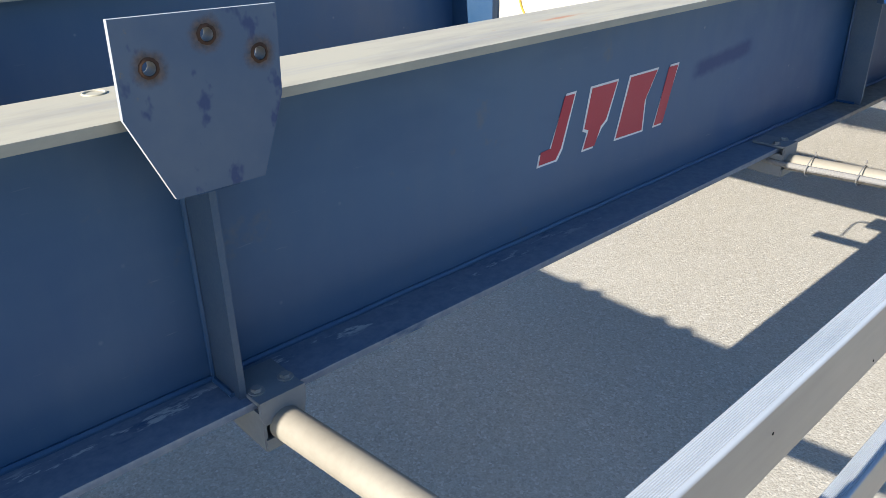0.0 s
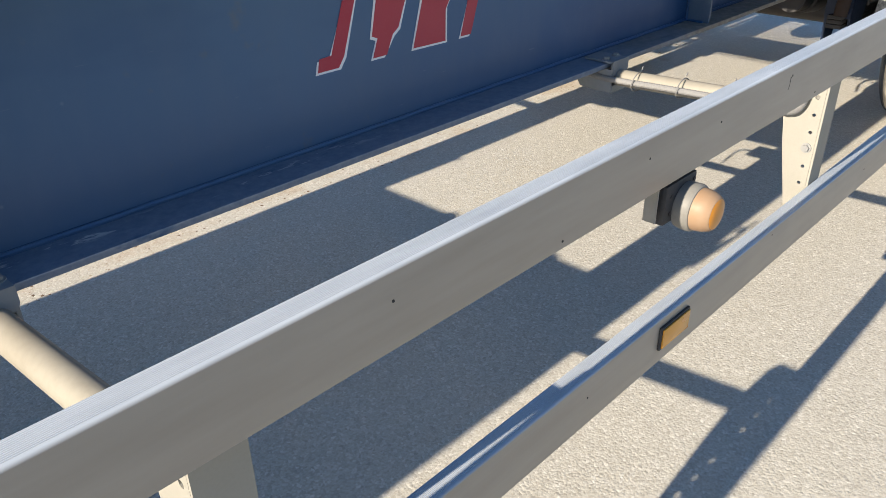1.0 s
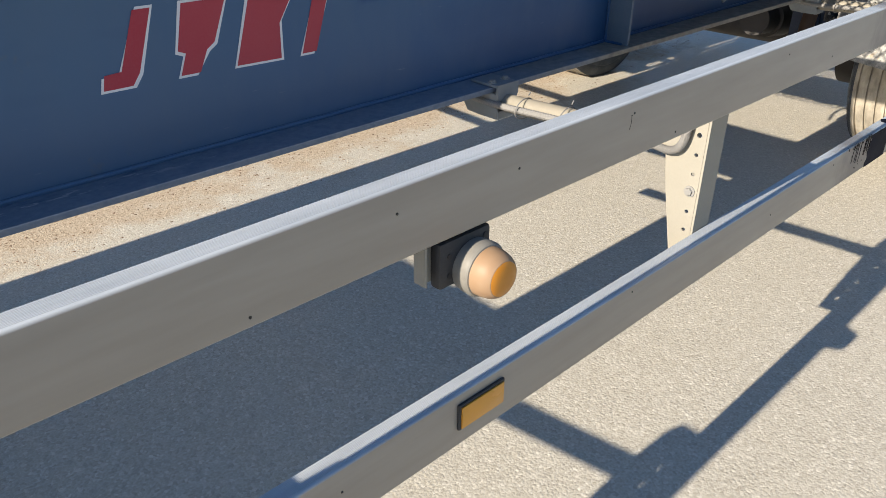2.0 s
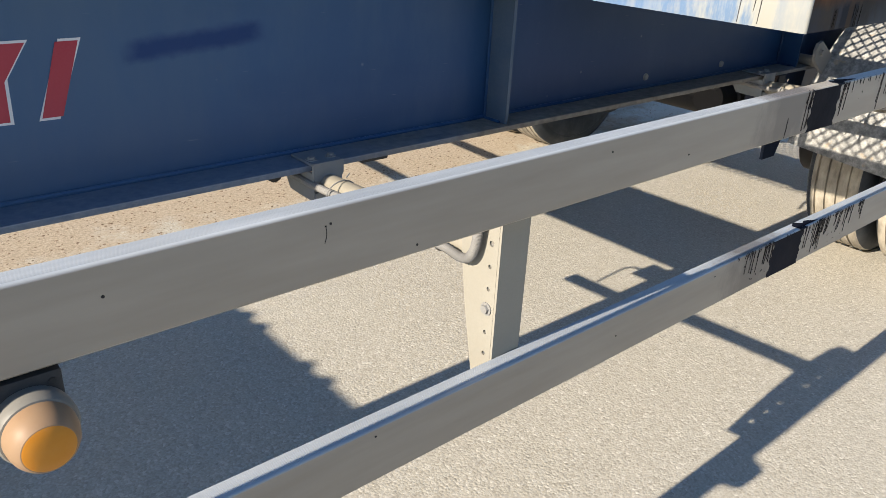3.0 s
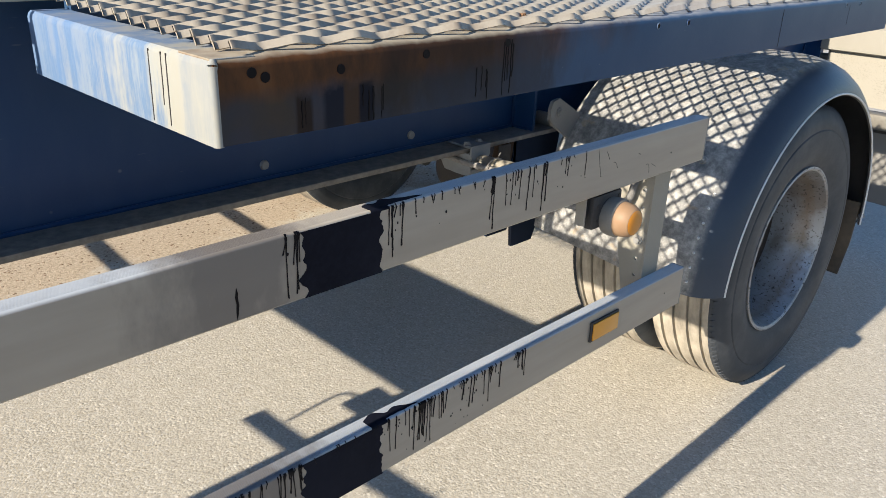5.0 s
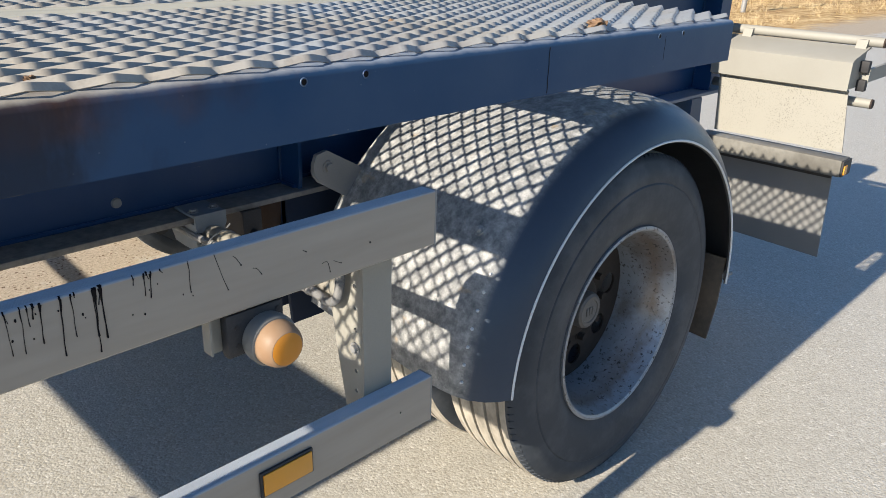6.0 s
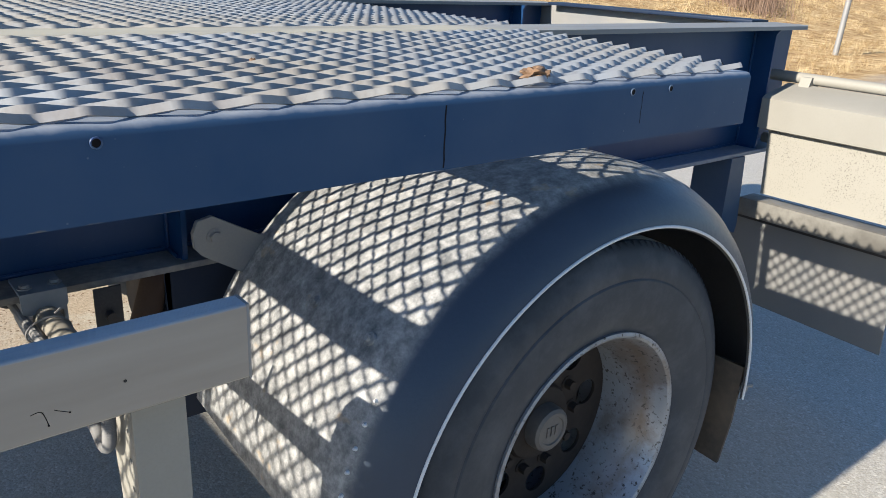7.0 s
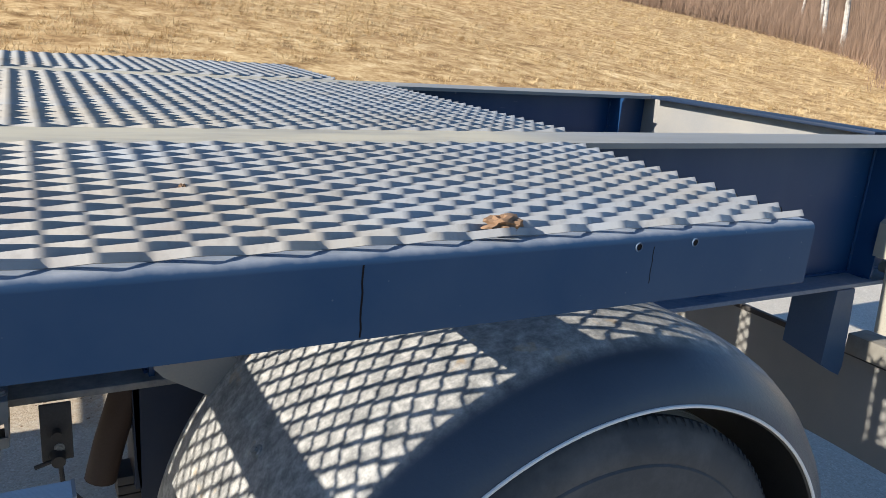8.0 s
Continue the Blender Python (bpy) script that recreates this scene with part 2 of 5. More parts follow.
def fascia_paint():
    """Blue edge channel, rusted and sooty near its front corner."""
    n = Nodes("blue_channel_paint", 0.42, 0.0, 0.12)
    big = n.ramp(n.noise(4, 5, 0.6), (0.35, 0.0), (0.8, 1.0))
    c = n.mix(n.sums("MULTIPLY", big, 0.30), (0.024, 0.056, 0.120), (0.11, 0.14, 0.19))
    speck = n.ramp(n.cells(38), (0.0, 1.0), (0.06, 0.0))
    c = n.mix(n.sums("MULTIPLY", speck, 0.4), c, (0.33, 0.34, 0.34))
    reach = n.sums("ADD", n.axis(0), n.sums("MULTIPLY", n.sums("SUBTRACT", n.noise(7, 5, 0.65, n.scaled(1, 1, 0.6)), 0.5), 0.9))
    high = n.sums("MULTIPLY", n.sums("SUBTRACT", n.axis(2), 1.17), 3.0)
    near = n.ramp(n.sums("SUBTRACT", n.sums("MULTIPLY", reach, 0.25), n.sums("MULTIPLY", high, 0.25)), (0.70, 1.0), (0.82, 0.0))
    rust = n.ramp(n.noise(9, 6, 0.7, n.scaled(1, 1, 0.4)), (0.34, (0.020, 0.013, 0.010)), (0.45, (0.052, 0.026, 0.013)), (0.56, (0.090, 0.040, 0.016)), (0.68, (0.115, 0.058, 0.026)), (0.8, (0.10, 0.080, 0.058)))
    low = n.ramp(n.sums("ADD", n.sums("MULTIPLY", n.sums("SUBTRACT", n.axis(2), 1.175), 12.0), n.noise(5, 5, 0.6, n.scaled(1, 1, 0.5))), (0.35, 1.0), (0.62, 0.0))
    lower = n.ramp(n.noise(5, 4, 0.6), (0.40, (0.040, 0.036, 0.029)), (0.60, (0.024, 0.034, 0.052)))
    rust = n.mix(n.sums("MULTIPLY", low, 0.85), rust, lower)
    c = n.mix(near, c, rust)
    wet = n.ramp(n.sums("ADD", n.sums("ABSOLUTE", n.sums("SUBTRACT", n.axis(0), 2.93)), n.sums("MULTIPLY", n.noise(11, 5, 0.65, n.scaled(1, 1, 0.35)), 0.55)), (0.40, 1.0), (0.52, 0.0))
    c = n.mix(n.sums("MULTIPLY", wet, 0.6), c, (0.014, 0.012, 0.012))
    # soaked stripes where tar ran down
    for at, half, tone in ((2.613, 0.010, (0.018, 0.012, 0.010)), (2.662, 0.016, (0.007, 0.009, 0.017)), (2.690, 0.012, (0.040, 0.024, 0.015)), (2.715, 0.011, (0.005, 0.006, 0.012))):
        d = n.sums("ABSOLUTE", n.sums("SUBTRACT", n.axis(0), at))
        d = n.sums("DIVIDE", n.sums("ADD", d, n.sums("MULTIPLY", n.sums("SUBTRACT", n.noise(26, 4, 0.6, n.scaled(1, 1, 0.25)), 0.5), 0.020)), half * 1.6)
        below = n.ramp(n.sums("ADD", n.sums("MULTIPLY", n.sums("SUBTRACT", n.axis(2), 1.172), 30.0), n.noise(40, 3)), (0.35, 1.0), (0.65, 0.0))
        c = n.mix(n.sums("MULTIPLY", n.ramp(d, (0.45, 0.97), (0.80, 0.0)), below), c, tone)
    worn = n.ramp(n.sums("ADD", n.sums("MULTIPLY", n.sums("SUBTRACT", n.axis(2), 1.2135), 55.0), n.sums("MULTIPLY", n.noise(30, 4), 0.5)), (0.40, 0.0), (0.80, 1.0))
    c = n.mix(n.sums("MULTIPLY", worn, 0.85), c, n.mix(n.ramp(n.sums("MULTIPLY", n.axis(0), 0.2), (0.60, 0.0), (0.70, 1.0)), (0.38, 0.345, 0.27), (0.28, 0.30, 0.33)))
    foot = n.ramp(n.sums("ADD", n.sums("MULTIPLY", n.sums("SUBTRACT", n.axis(2), 1.121), 60.0), n.noise(25, 4)), (0.30, 1.0), (0.48, 0.0))
    c = n.mix(n.sums("MULTIPLY", foot, 0.7), c, (0.21, 0.175, 0.115))
    n.color(c)
    n.rough(n.sums("ADD", n.sums("MULTIPLY", near, 0.3), 0.36))
    n.bump(n.noise(110, 4), 0.12, 0.001)
    return n.mat


def rail_metal():
    n = Nodes("grey_anodised_rail", 0.36, 0.08, 0.45)
    long = n.noise(30, 3, 0.6, n.scaled(0.12, 1, 1))
    c = n.mix(n.ramp(long, (0.3, 0.0), (0.7, 1.0)), (0.272, 0.240, 0.197), (0.318, 0.284, 0.236))
    # paler, bluer tops: the sky's sheen put into the rail's colour
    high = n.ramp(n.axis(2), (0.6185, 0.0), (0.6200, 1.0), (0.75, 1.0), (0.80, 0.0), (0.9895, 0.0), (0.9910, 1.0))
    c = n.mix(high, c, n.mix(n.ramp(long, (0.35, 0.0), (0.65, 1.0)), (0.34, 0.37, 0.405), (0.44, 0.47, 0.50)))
    spot = n.ramp(n.cells(12), (0.0, 1.0), (0.030, 0.0))
    c = n.mix(n.sums("MULTIPLY", spot, 0.5), c, (0.22, 0.20, 0.17))
    stain = n.ramp(n.noise(5, 5, 0.65), (0.55, 0.0), (0.85, 1.0))
    c = n.mix(n.sums("MULTIPLY", stain, 0.30), c, (0.27, 0.245, 0.205))
    # dust caked on the top beside the tar
    cake = n.sums("ABSOLUTE", n.sums("SUBTRACT", n.axis(0), 2.60))
    cake = n.ramp(n.sums("ADD", cake, n.sums("MULTIPLY", n.sums("SUBTRACT", n.noise(14, 4, 0.6), 0.5), 0.15)), (0.12, 1.0), (0.22, 0.0))
    top = n.ramp(n.sums("SUBTRACT", n.axis(2), 0.9), (0.0885, 0.0), (0.0905, 1.0))
    c = n.mix(n.sums("MULTIPLY", n.sums("MULTIPLY", cake, top), 0.85), c, (0.40, 0.34, 0.25))
    # a smeared grey stain beside the tar
    soot = n.sums("ABSOLUTE", n.sums("SUBTRACT", n.axis(0), 2.50))
    soot = n.ramp(n.sums("ADD", soot, n.sums("MULTIPLY", n.sums("SUBTRACT", n.noise(16, 5, 0.65, n.scaled(1.5, 1, 0.7)), 0.5), 0.22)), (0.05, 1.0), (0.15, 0.0))
    c = n.mix(n.sums("MULTIPLY", soot, 0.8), c, (0.12, 0.108, 0.10))
    n.color(c)
    n.rough(n.sums("ADD", n.sums("MULTIPLY", n.noise(9, 4), 0.2), 0.24))
    n.bump(n.noise(200, 3), 0.04, 0.001)
    return n.mat


def tyre_rubber():
    n = Nodes("dusty_tyre_rubber", 0.58)
    dust = n.ramp(n.noise(7, 7, 0.7), (0.44, 0.0), (0.64, 1.0))
    c = n.mix(n.sums("MULTIPLY", dust, 0.45), (0.038, 0.044, 0.053), (0.105, 0.110, 0.118))
    n.color(c)
    n.bump(n.noise(140, 4), 0.2, 0.001)
    return n.mat


def tread_rubber():
    n = Nodes("worn_pale_tread", 0.85)
    dust = n.ramp(n.noise(8, 6, 0.65, n.scaled(1, 2.5, 1)), (0.3, 0.0), (0.65, 1.0))
    c = n.mix(dust, (0.18, 0.16, 0.13), (0.43, 0.385, 0.31))
    n.color(c)
    n.bump(n.noise(90, 4), 0.2, 0.001)
    return n.mat


def rim_steel():
    """Pale wheel steel: speckled with mud, brown along its outer bead."""
    n = Nodes("weathered_wheel_steel", 0.34, 0.35)
    rust = n.ramp(n.noise(7, 6, 0.7), (0.46, 0.0), (0.62, 1.0))
    c = n.mix(n.sums("MULTIPLY", rust, 0.55), (0.29, 0.305, 0.325), (0.115, 0.078, 0.046))
    bead = n.ramp(n.sums("ADD", n.axis(1), n.sums("MULTIPLY", n.noise(22, 5, 0.7), 0.05)), (0.080, 0.0), (0.105, 1.0), (0.160, 0.0))
    c = n.mix(n.sums("MULTIPLY", bead, 0.65), c, (0.135, 0.09, 0.05))
    spot = n.ramp(n.noise(95, 3, 0.6), (0.58, 0.0), (0.66, 1.0))
    area = n.ramp(n.noise(4.5, 4, 0.6), (0.32, 0.1), (0.50, 1.0))
    c = n.mix(n.sums("MULTIPLY", n.sums("MULTIPLY", spot, area), 0.9), c, (0.04, 0.034, 0.028))
    n.color(c)
    n.bump(n.noise(70, 5), 0.2, 0.001)
    return n.mat


def plastic_fender():
    n = Nodes("dusty_black_fender_plastic", 0.5, 0.0, 0.3)
    spread = n.ramp(n.noise(5, 6, 0.65), (0.35, 0.0), (0.7, 1.0))
    # grime lies on the crown, away from the rolled shoulder
    crown = n.ramp(n.axis(1), (0.050, 0.0), (0.072, 1.0))
    base = n.mix(n.sums("MULTIPLY", spread, 0.18), (0.034, 0.047, 0.070), (0.085, 0.097, 0.115))
    grime = n.ramp(n.noise(34, 6, 0.75), (0.30, (0.095, 0.100, 0.102)), (0.46, (0.20, 0.20, 0.194)), (0.60, (0.33, 0.325, 0.31)), (0.76, (0.52, 0.51, 0.48)))
    ochre = n.ramp(n.noise(16, 3, 0.6), (0.64, 0.0), (0.70, 1.0))
    grime = n.mix(n.sums("MULTIPLY", ochre, 0.35), grime, (0.36, 0.24, 0.10))
    n.color(n.mix(crown, base, grime))
    n.rough(n.sums("ADD", n.sums("MULTIPLY", crown, 0.22), 0.33))
    n.bump(n.noise(110, 5, 0.7), 0.35, 0.0018)
    return n.mat


def mesh_steel():
    n = Nodes("worn_grey_mesh_steel", 0.5, 0.1)
    z = n.ramp(n.noise(2.6, 5, 0.65), (0.38, 0.0), (0.62, 1.0))
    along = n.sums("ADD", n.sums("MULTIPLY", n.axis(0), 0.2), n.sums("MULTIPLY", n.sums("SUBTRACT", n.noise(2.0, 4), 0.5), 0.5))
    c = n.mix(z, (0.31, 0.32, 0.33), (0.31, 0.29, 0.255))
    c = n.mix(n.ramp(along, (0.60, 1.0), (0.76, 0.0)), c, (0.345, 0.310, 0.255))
    # bluer towards the rear: sky sheen on the strands put into the colour
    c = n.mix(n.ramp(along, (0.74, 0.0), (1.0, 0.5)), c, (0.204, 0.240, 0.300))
    rust = n.ramp(n.noise(4.5, 6, 0.7), (0.50, 0.0), (0.68, 1.0))
    near = n.ramp(n.sums("MULTIPLY", n.axis(0), 0.2), (0.60, 1.0), (0.86, 0.15))
    c = n.mix(n.sums("MULTIPLY", n.sums("MULTIPLY", rust, near), 0.55), c, (0.105, 0.060, 0.034))
    grime = n.ramp(n.noise(48, 4, 0.6), (0.55, 0.0), (0.75, 1.0))
    c = n.mix(n.sums("MULTIPLY", grime, 0.4), c, (0.140, 0.130, 0.116))
    n.color(c)
    n.bump(n.noise(160, 3), 0.15, 0.001)
    return n.mat


def amber(name, dust):
    n = Nodes(name, 0.3, 0.0, 0.35)
    c = n.mix(n.ramp(n.noise(40, 4), (0.4, 0.0), (0.7, dust)), (0.46, 0.18, 0.006), (0.50, 0.25, 0.05))
    n.color(c)
    n.bsdf.inputs["Coat Weight"].default_value = 0.1
    return n.mat


def plate_paint():
    """Chalky blue with darker dabs of touch-up paint and a little rust at the rim."""
    n = Nodes("blue_plate_paint", 0.42)
    c = n.mix(n.ramp(n.noise(7, 5, 0.6), (0.35, 0.0), (0.7, 1.0)), (0.054, 0.088, 0.152), (0.085, 0.115, 0.165))
    dab = n.ramp(n.noise(17, 4, 0.6, n.scaled(1.2, 1, 0.8)), (0.57, 0.0), (0.63, 1.0))
    c = n.mix(n.sums("MULTIPLY", dab, 0.85), c, (0.008, 0.026, 0.110))
    fleck = n.ramp(n.noise(60, 3, 0.6), (0.70, 0.0), (0.76, 1.0))
    c = n.mix(n.sums("MULTIPLY", fleck, 0.5), c, (0.16, 0.13, 0.07))
    # stained paint round the three bolt holes
    for hx, hz in ((-0.048, 1.303), (0.024, 1.330), (0.088, 1.300)):
        dx, dz = n.sums("SUBTRACT", n.axis(0), hx), n.sums("SUBTRACT", n.axis(2), hz)
        d = n.sums("SQRT", n.sums("ADD", n.sums("MULTIPLY", dx, dx), n.sums("MULTIPLY", dz, dz)))
        d = n.sums("ADD", d, n.sums("MULTIPLY", n.sums("SUBTRACT", n.noise(60, 4, 0.7), 0.5), 0.016))
        c = n.mix(n.ramp(d, (0.0125, 0.95), (0.0165, 0.6), (0.023, 0.0)), c, n.ramp(n.noise(150, 3), (0.35, (0.030, 0.020, 0.016)), (0.65, (0.105, 0.062, 0.038))))
    # cut edges rubbed to bare metal
    cut = n.ramp(n.sums("SUBTRACT", n.axis(1), 0.5), (0.0944, 0.0), (0.0950, 1.0), (0.1012, 1.0), (0.1018, 0.0))
    c = n.mix(n.sums("MULTIPLY", cut, 0.8), c, (0.52, 0.51, 0.47))
    n.color(c)
    n.bump(n.noise(140, 3), 0.08, 0.001)
    return n.mat


def splashed(name):
    n = Nodes(name, 0.6)
    spot = n.ramp(n.noise(170, 4, 0.7), (0.54, 0.0), (0.64, 1.0))
    area = n.ramp(n.noise(5.5, 4, 0.6), (0.40, 0.08), (0.62, 1.0))
    c = n.mix(n.sums("MULTIPLY", n.sums("MULTIPLY", spot, area), 0.75), (0.285, 0.268, 0.225), (0.11, 0.098, 0.08))
    n.color(c)
    n.bump(n.noise(80, 4), 0.1, 0.001)
    return n.mat


M = {
    "web": web_paint(),
    "blue": coated("blue_trailer_paint", BLUE, BLUE_DUST, 0.45),
    "deep": coated("clean_blue_paint", (0.010, 0.036, 0.130), (0.03, 0.07, 0.17), 0.38, 0.0, 0.3),
    "plate": plate_paint(),
    "flange": flange_top_paint(),
    "dusty": dusty_flange(),
    "ground": asphalt_and_field(),
    "front": worn_front_paint(),
    "fascia": fascia_paint(),
    "rail": rail_metal(),
    "cream": coated("cream_galvanised_steel", (0.280, 0.266, 0.228), (0.205, 0.190, 0.158), 0.6, 0.1, 0.45),
    "grey": coated("dusty_grey_steel", (0.22, 0.22, 0.22), (0.31, 0.29, 0.25), 0.55, 0.2, 0.6),
    "dark": coated("dark_oily_steel", (0.026, 0.026, 0.028), (0.075, 0.065, 0.055), 0.6, 0.1, 0.5),
    "brown": coated("rusty_brown_steel", (0.030, 0.020, 0.016), (0.060, 0.038, 0.027), 0.7, 0.0, 0.6),
    "tyre": tyre_rubber(),
    "tread": tread_rubber(),
    "rim": rim_steel(),
    "disc": coated("grimy_wheel_disc", (0.022, 0.019, 0.017), (0.060, 0.045, 0.034), 0.7, 0.1, 0.7, 60, 0.3),
    "cap": coated("grimy_grey_cast_cap", (0.095, 0.090, 0.085), (0.19, 0.175, 0.155), 0.55, 0.2, 0.8, 90, 0.3),
    "fender": plastic_fender(),
    "offwhite": coated("offwhite_paint", (0.50, 0.48, 0.42), (0.36, 0.33, 0.27), 0.5, 0.0, 0.5),
    "yellow": coated("yellow_webbing", (0.45, 0.30, 0.04), (0.40, 0.30, 0.10), 0.8),
    "rib": coated("blue_grey_rib_paint", (0.052, 0.085, 0.140), (0.13, 0.15, 0.165), 0.45, 0.0, 0.6),
    "clamp": coated("blue_grey_dusty_steel", (0.15, 0.17, 0.19), (0.24, 0.25, 0.26), 0.55, 0.1, 0.7, 80),
    "tube": coated("mottled_cream_tube", (0.27, 0.25, 0.205), (0.19, 0.17, 0.135), 0.6, 0.1, 0.8, 60, 0.2),
    "navy": coated("dark_navy_steel", (0.008, 0.018, 0.045), (0.03, 0.035, 0.045), 0.5),
    "grime": coated("grimy_weathered_steel", (0.20, 0.19, 0.165), (0.085, 0.078, 0.066), 0.6, 0.1, 0.95, 45, 0.3),
    "trim": coated("pale_edge_trim", (0.62, 0.63, 0.63), (0.45, 0.44, 0.42), 0.4),
    "mesh": mesh_steel(),
    "tar_band": coated("dusty_tar", (0.004, 0.005, 0.010), (0.014, 0.016, 0.026), 0.62, 0.0, 0.8, 120, 0.25, 0.05),
    "tar": coated("black_tar", (0.004, 0.004, 0.006), (0.012, 0.011, 0.012), 0.38, 0.0, 0.4, 300, 0.25, 0.08),
    "black": coated("black_rubber", (0.025, 0.025, 0.027), (0.10, 0.095, 0.09), 0.6, 0.0, 0.4),
    "conduit": coated("grey_plastic_conduit", (0.16, 0.16, 0.16), (0.30, 0.28, 0.25), 0.6, 0.0, 0.5),
    "amber": amber("amber_lens", 0.25),
    "amber_dusty": coated("dusty_amber_plastic", (0.235, 0.135, 0.070), (0.26, 0.19, 0.125), 0.5, 0.0, 0.9, 60),
    "amber_flat": coated("amber_reflector_lens", (0.62, 0.27, 0.012), (0.50, 0.26, 0.06), 0.25, 0.0, 0.5, 60, 0.1, 0.5),
    "housing": coated("dusty_white_plastic", (0.19, 0.185, 0.17), (0.13, 0.118, 0.10), 0.5, 0.0, 0.6),
    "red": coated("faded_red_vinyl", (0.36, 0.035, 0.055), (0.42, 0.10, 0.11), 0.4, 0.0, 0.4),
    "white": coated("white_vinyl", (0.72, 0.72, 0.72), (0.55, 0.55, 0.55), 0.4),
    "rust": coated("bare_rust", (0.035, 0.020, 0.014), (0.085, 0.048, 0.028), 0.85, 0.0, 0.7, 90, 0.3),
    "splash": splashed("mud_splashed_cream_plate"),
    "flap": coated("grey_rubber_flap", (0.16, 0.16, 0.155), (0.23, 0.215, 0.19), 0.7, 0.0, 0.6),
    "mudflap": coated("muddy_mudflap", (0.05, 0.045, 0.04), (0.16, 0.125, 0.085), 0.85, 0.0, 0.8, 60, 0.4),
    "clay": coated("dry_clay", (0.14, 0.080, 0.045), (0.30, 0.20, 0.12), 0.95, 0.0, 0.8, 50, 0.5),
    "straw": coated("dry_straw", (0.43, 0.31, 0.15), (0.62, 0.49, 0.28), 0.9, 0.0, 0.9, 3, 0.1),
    "twig": coated("reddish_brown_twigs", (0.165, 0.108, 0.074), (0.26, 0.185, 0.13), 0.9, 0.0, 0.9, 3, 0.1),
    "birch": coated("white_birch_bark", (0.52, 0.49, 0.44), (0.10, 0.09, 0.08), 0.8, 0.0, 1.0, 8, 0.2),
    "litter": coated("dry_leaf_litter", (0.085, 0.055, 0.036), (0.22, 0.15, 0.10), 0.95, 0.0, 0.9, 30, 0.3),
    "grit": coated("loose_grit", (0.24, 0.19, 0.135), (0.42, 0.36, 0.28), 0.95, 0.0, 0.9, 30, 0.3),
}


# ---- mesh tools ----
def box(bm, x0, x1, y0, y1, z0, z1, bevel=0.0):
    v = [bm.verts.new((x, y, z)) for x in (x0, x1) for y in (y0, y1) for z in (z0, z1)]
    faces = [bm.faces.new([v[i] for i in f]) for f in ((0, 1, 3, 2), (4, 6, 7, 5), (0, 4, 5, 1), (2, 3, 7, 6), (0, 2, 6, 4), (1, 5, 7, 3))]
    if bevel:
        edges = list({e for f in faces for e in f.edges})
        bmesh.ops.bevel(bm, geom=edges, offset=bevel, segments=2, affect="EDGES", profile=0.6)


def ring(bm, centre, u, w, r, seg):
    return [bm.verts.new(centre + u * (r * math.cos(a)) + w * (r * math.sin(a))) for a in (2 * math.pi * k / seg for k in range(seg))]


def bridge(bm, a, b):
    for k in range(len(a)):
        bm.faces.new((a[k - 1], a[k], b[k], b[k - 1]))


def rod(bm, p0, p1, r, r1=None, seg=14):
    p0, p1 = Vector(p0), Vector(p1)
    d = (p1 - p0).normalized()
    u = d.orthogonal().normalized()
    w = d.cross(u)
    a, b = ring(bm, p0, u, w, r, seg), ring(bm, p1, u, w, r if r1 is None else r1, seg)
    bridge(bm, a, b)
    bm.faces.new(list(reversed(a)))
    bm.faces.new(b)


def sweep(bm, points, r, seg=8, ribs=0.0):
    """A hose along points; ribs makes every second ring a little thinner."""
    pts = [Vector(p) for p in points]
    u = (pts[1] - pts[0]).orthogonal().normalized()
    last = None
    for k, p in enumerate(pts):
        d = (pts[min(k + 1, len(pts) - 1)] - pts[max(k - 1, 0)]).normalized()
        u = (u - d * u.dot(d)).normalized()
        now = ring(bm, p, u, d.cross(u), r * (1 - ribs * (k % 2)), seg)
        if last:
            bridge(bm, last, now)
        else:
            bm.faces.new(list(reversed(now)))
        last = now
    bm.faces.new(last)


def bend(points, n):
    """A smooth line through points, with n steps to each span."""
    p = [Vector(q) for q in points]
    out = []
    for k in range(len(p) - 1):
        a, b, c, d = p[max(k - 1, 0)], p[k], p[k + 1], p[min(k + 2, len(p) - 1)]
        for s in range(n):
            t = s / n
            out.append(0.5 * (2 * b + (c - a) * t + (2 * a - 5 * b + 4 * c - d) * t * t + (3 * b - a - 3 * c + d) * t ** 3))
    return out + [p[-1]]


def spot(axis, p, q, a):
    return {"x": (a, p, q), "y": (p, a, q), "z": (p, q, a)}[axis]


def plate(bm, outline, axis, a0, a1, holes=(), seg=12):
    """A flat sheet between a0 and a1 on an axis, with round holes (p, q, r) through it."""
    loops = [outline] + [[(p + r * math.cos(2 * math.pi * k / seg), q + r * math.sin(2 * math.pi * k / seg)) for k in range(seg)] for p, q, r in holes]
    edges = []
    for loop in loops:
        v = [bm.verts.new(spot(axis, p, q, a0)) for p, q in loop]
        edges += [bm.edges.new((v[k - 1], v[k])) for k in range(len(v))]
    made = bmesh.ops.triangle_fill(bm, use_beauty=True, edges=edges)
    faces = [g for g in made["geom"] if isinstance(g, bmesh.types.BMFace)]
    moved = bmesh.ops.extrude_face_region(bm, geom=faces)
    shift = Vector(spot(axis, 0, 0, a1 - a0))
    bmesh.ops.translate(bm, vec=shift, verts=[g for g in moved["geom"] if isinstance(g, bmesh.types.BMVert)])
    bmesh.ops.recalc_face_normals(bm, faces=bm.faces)


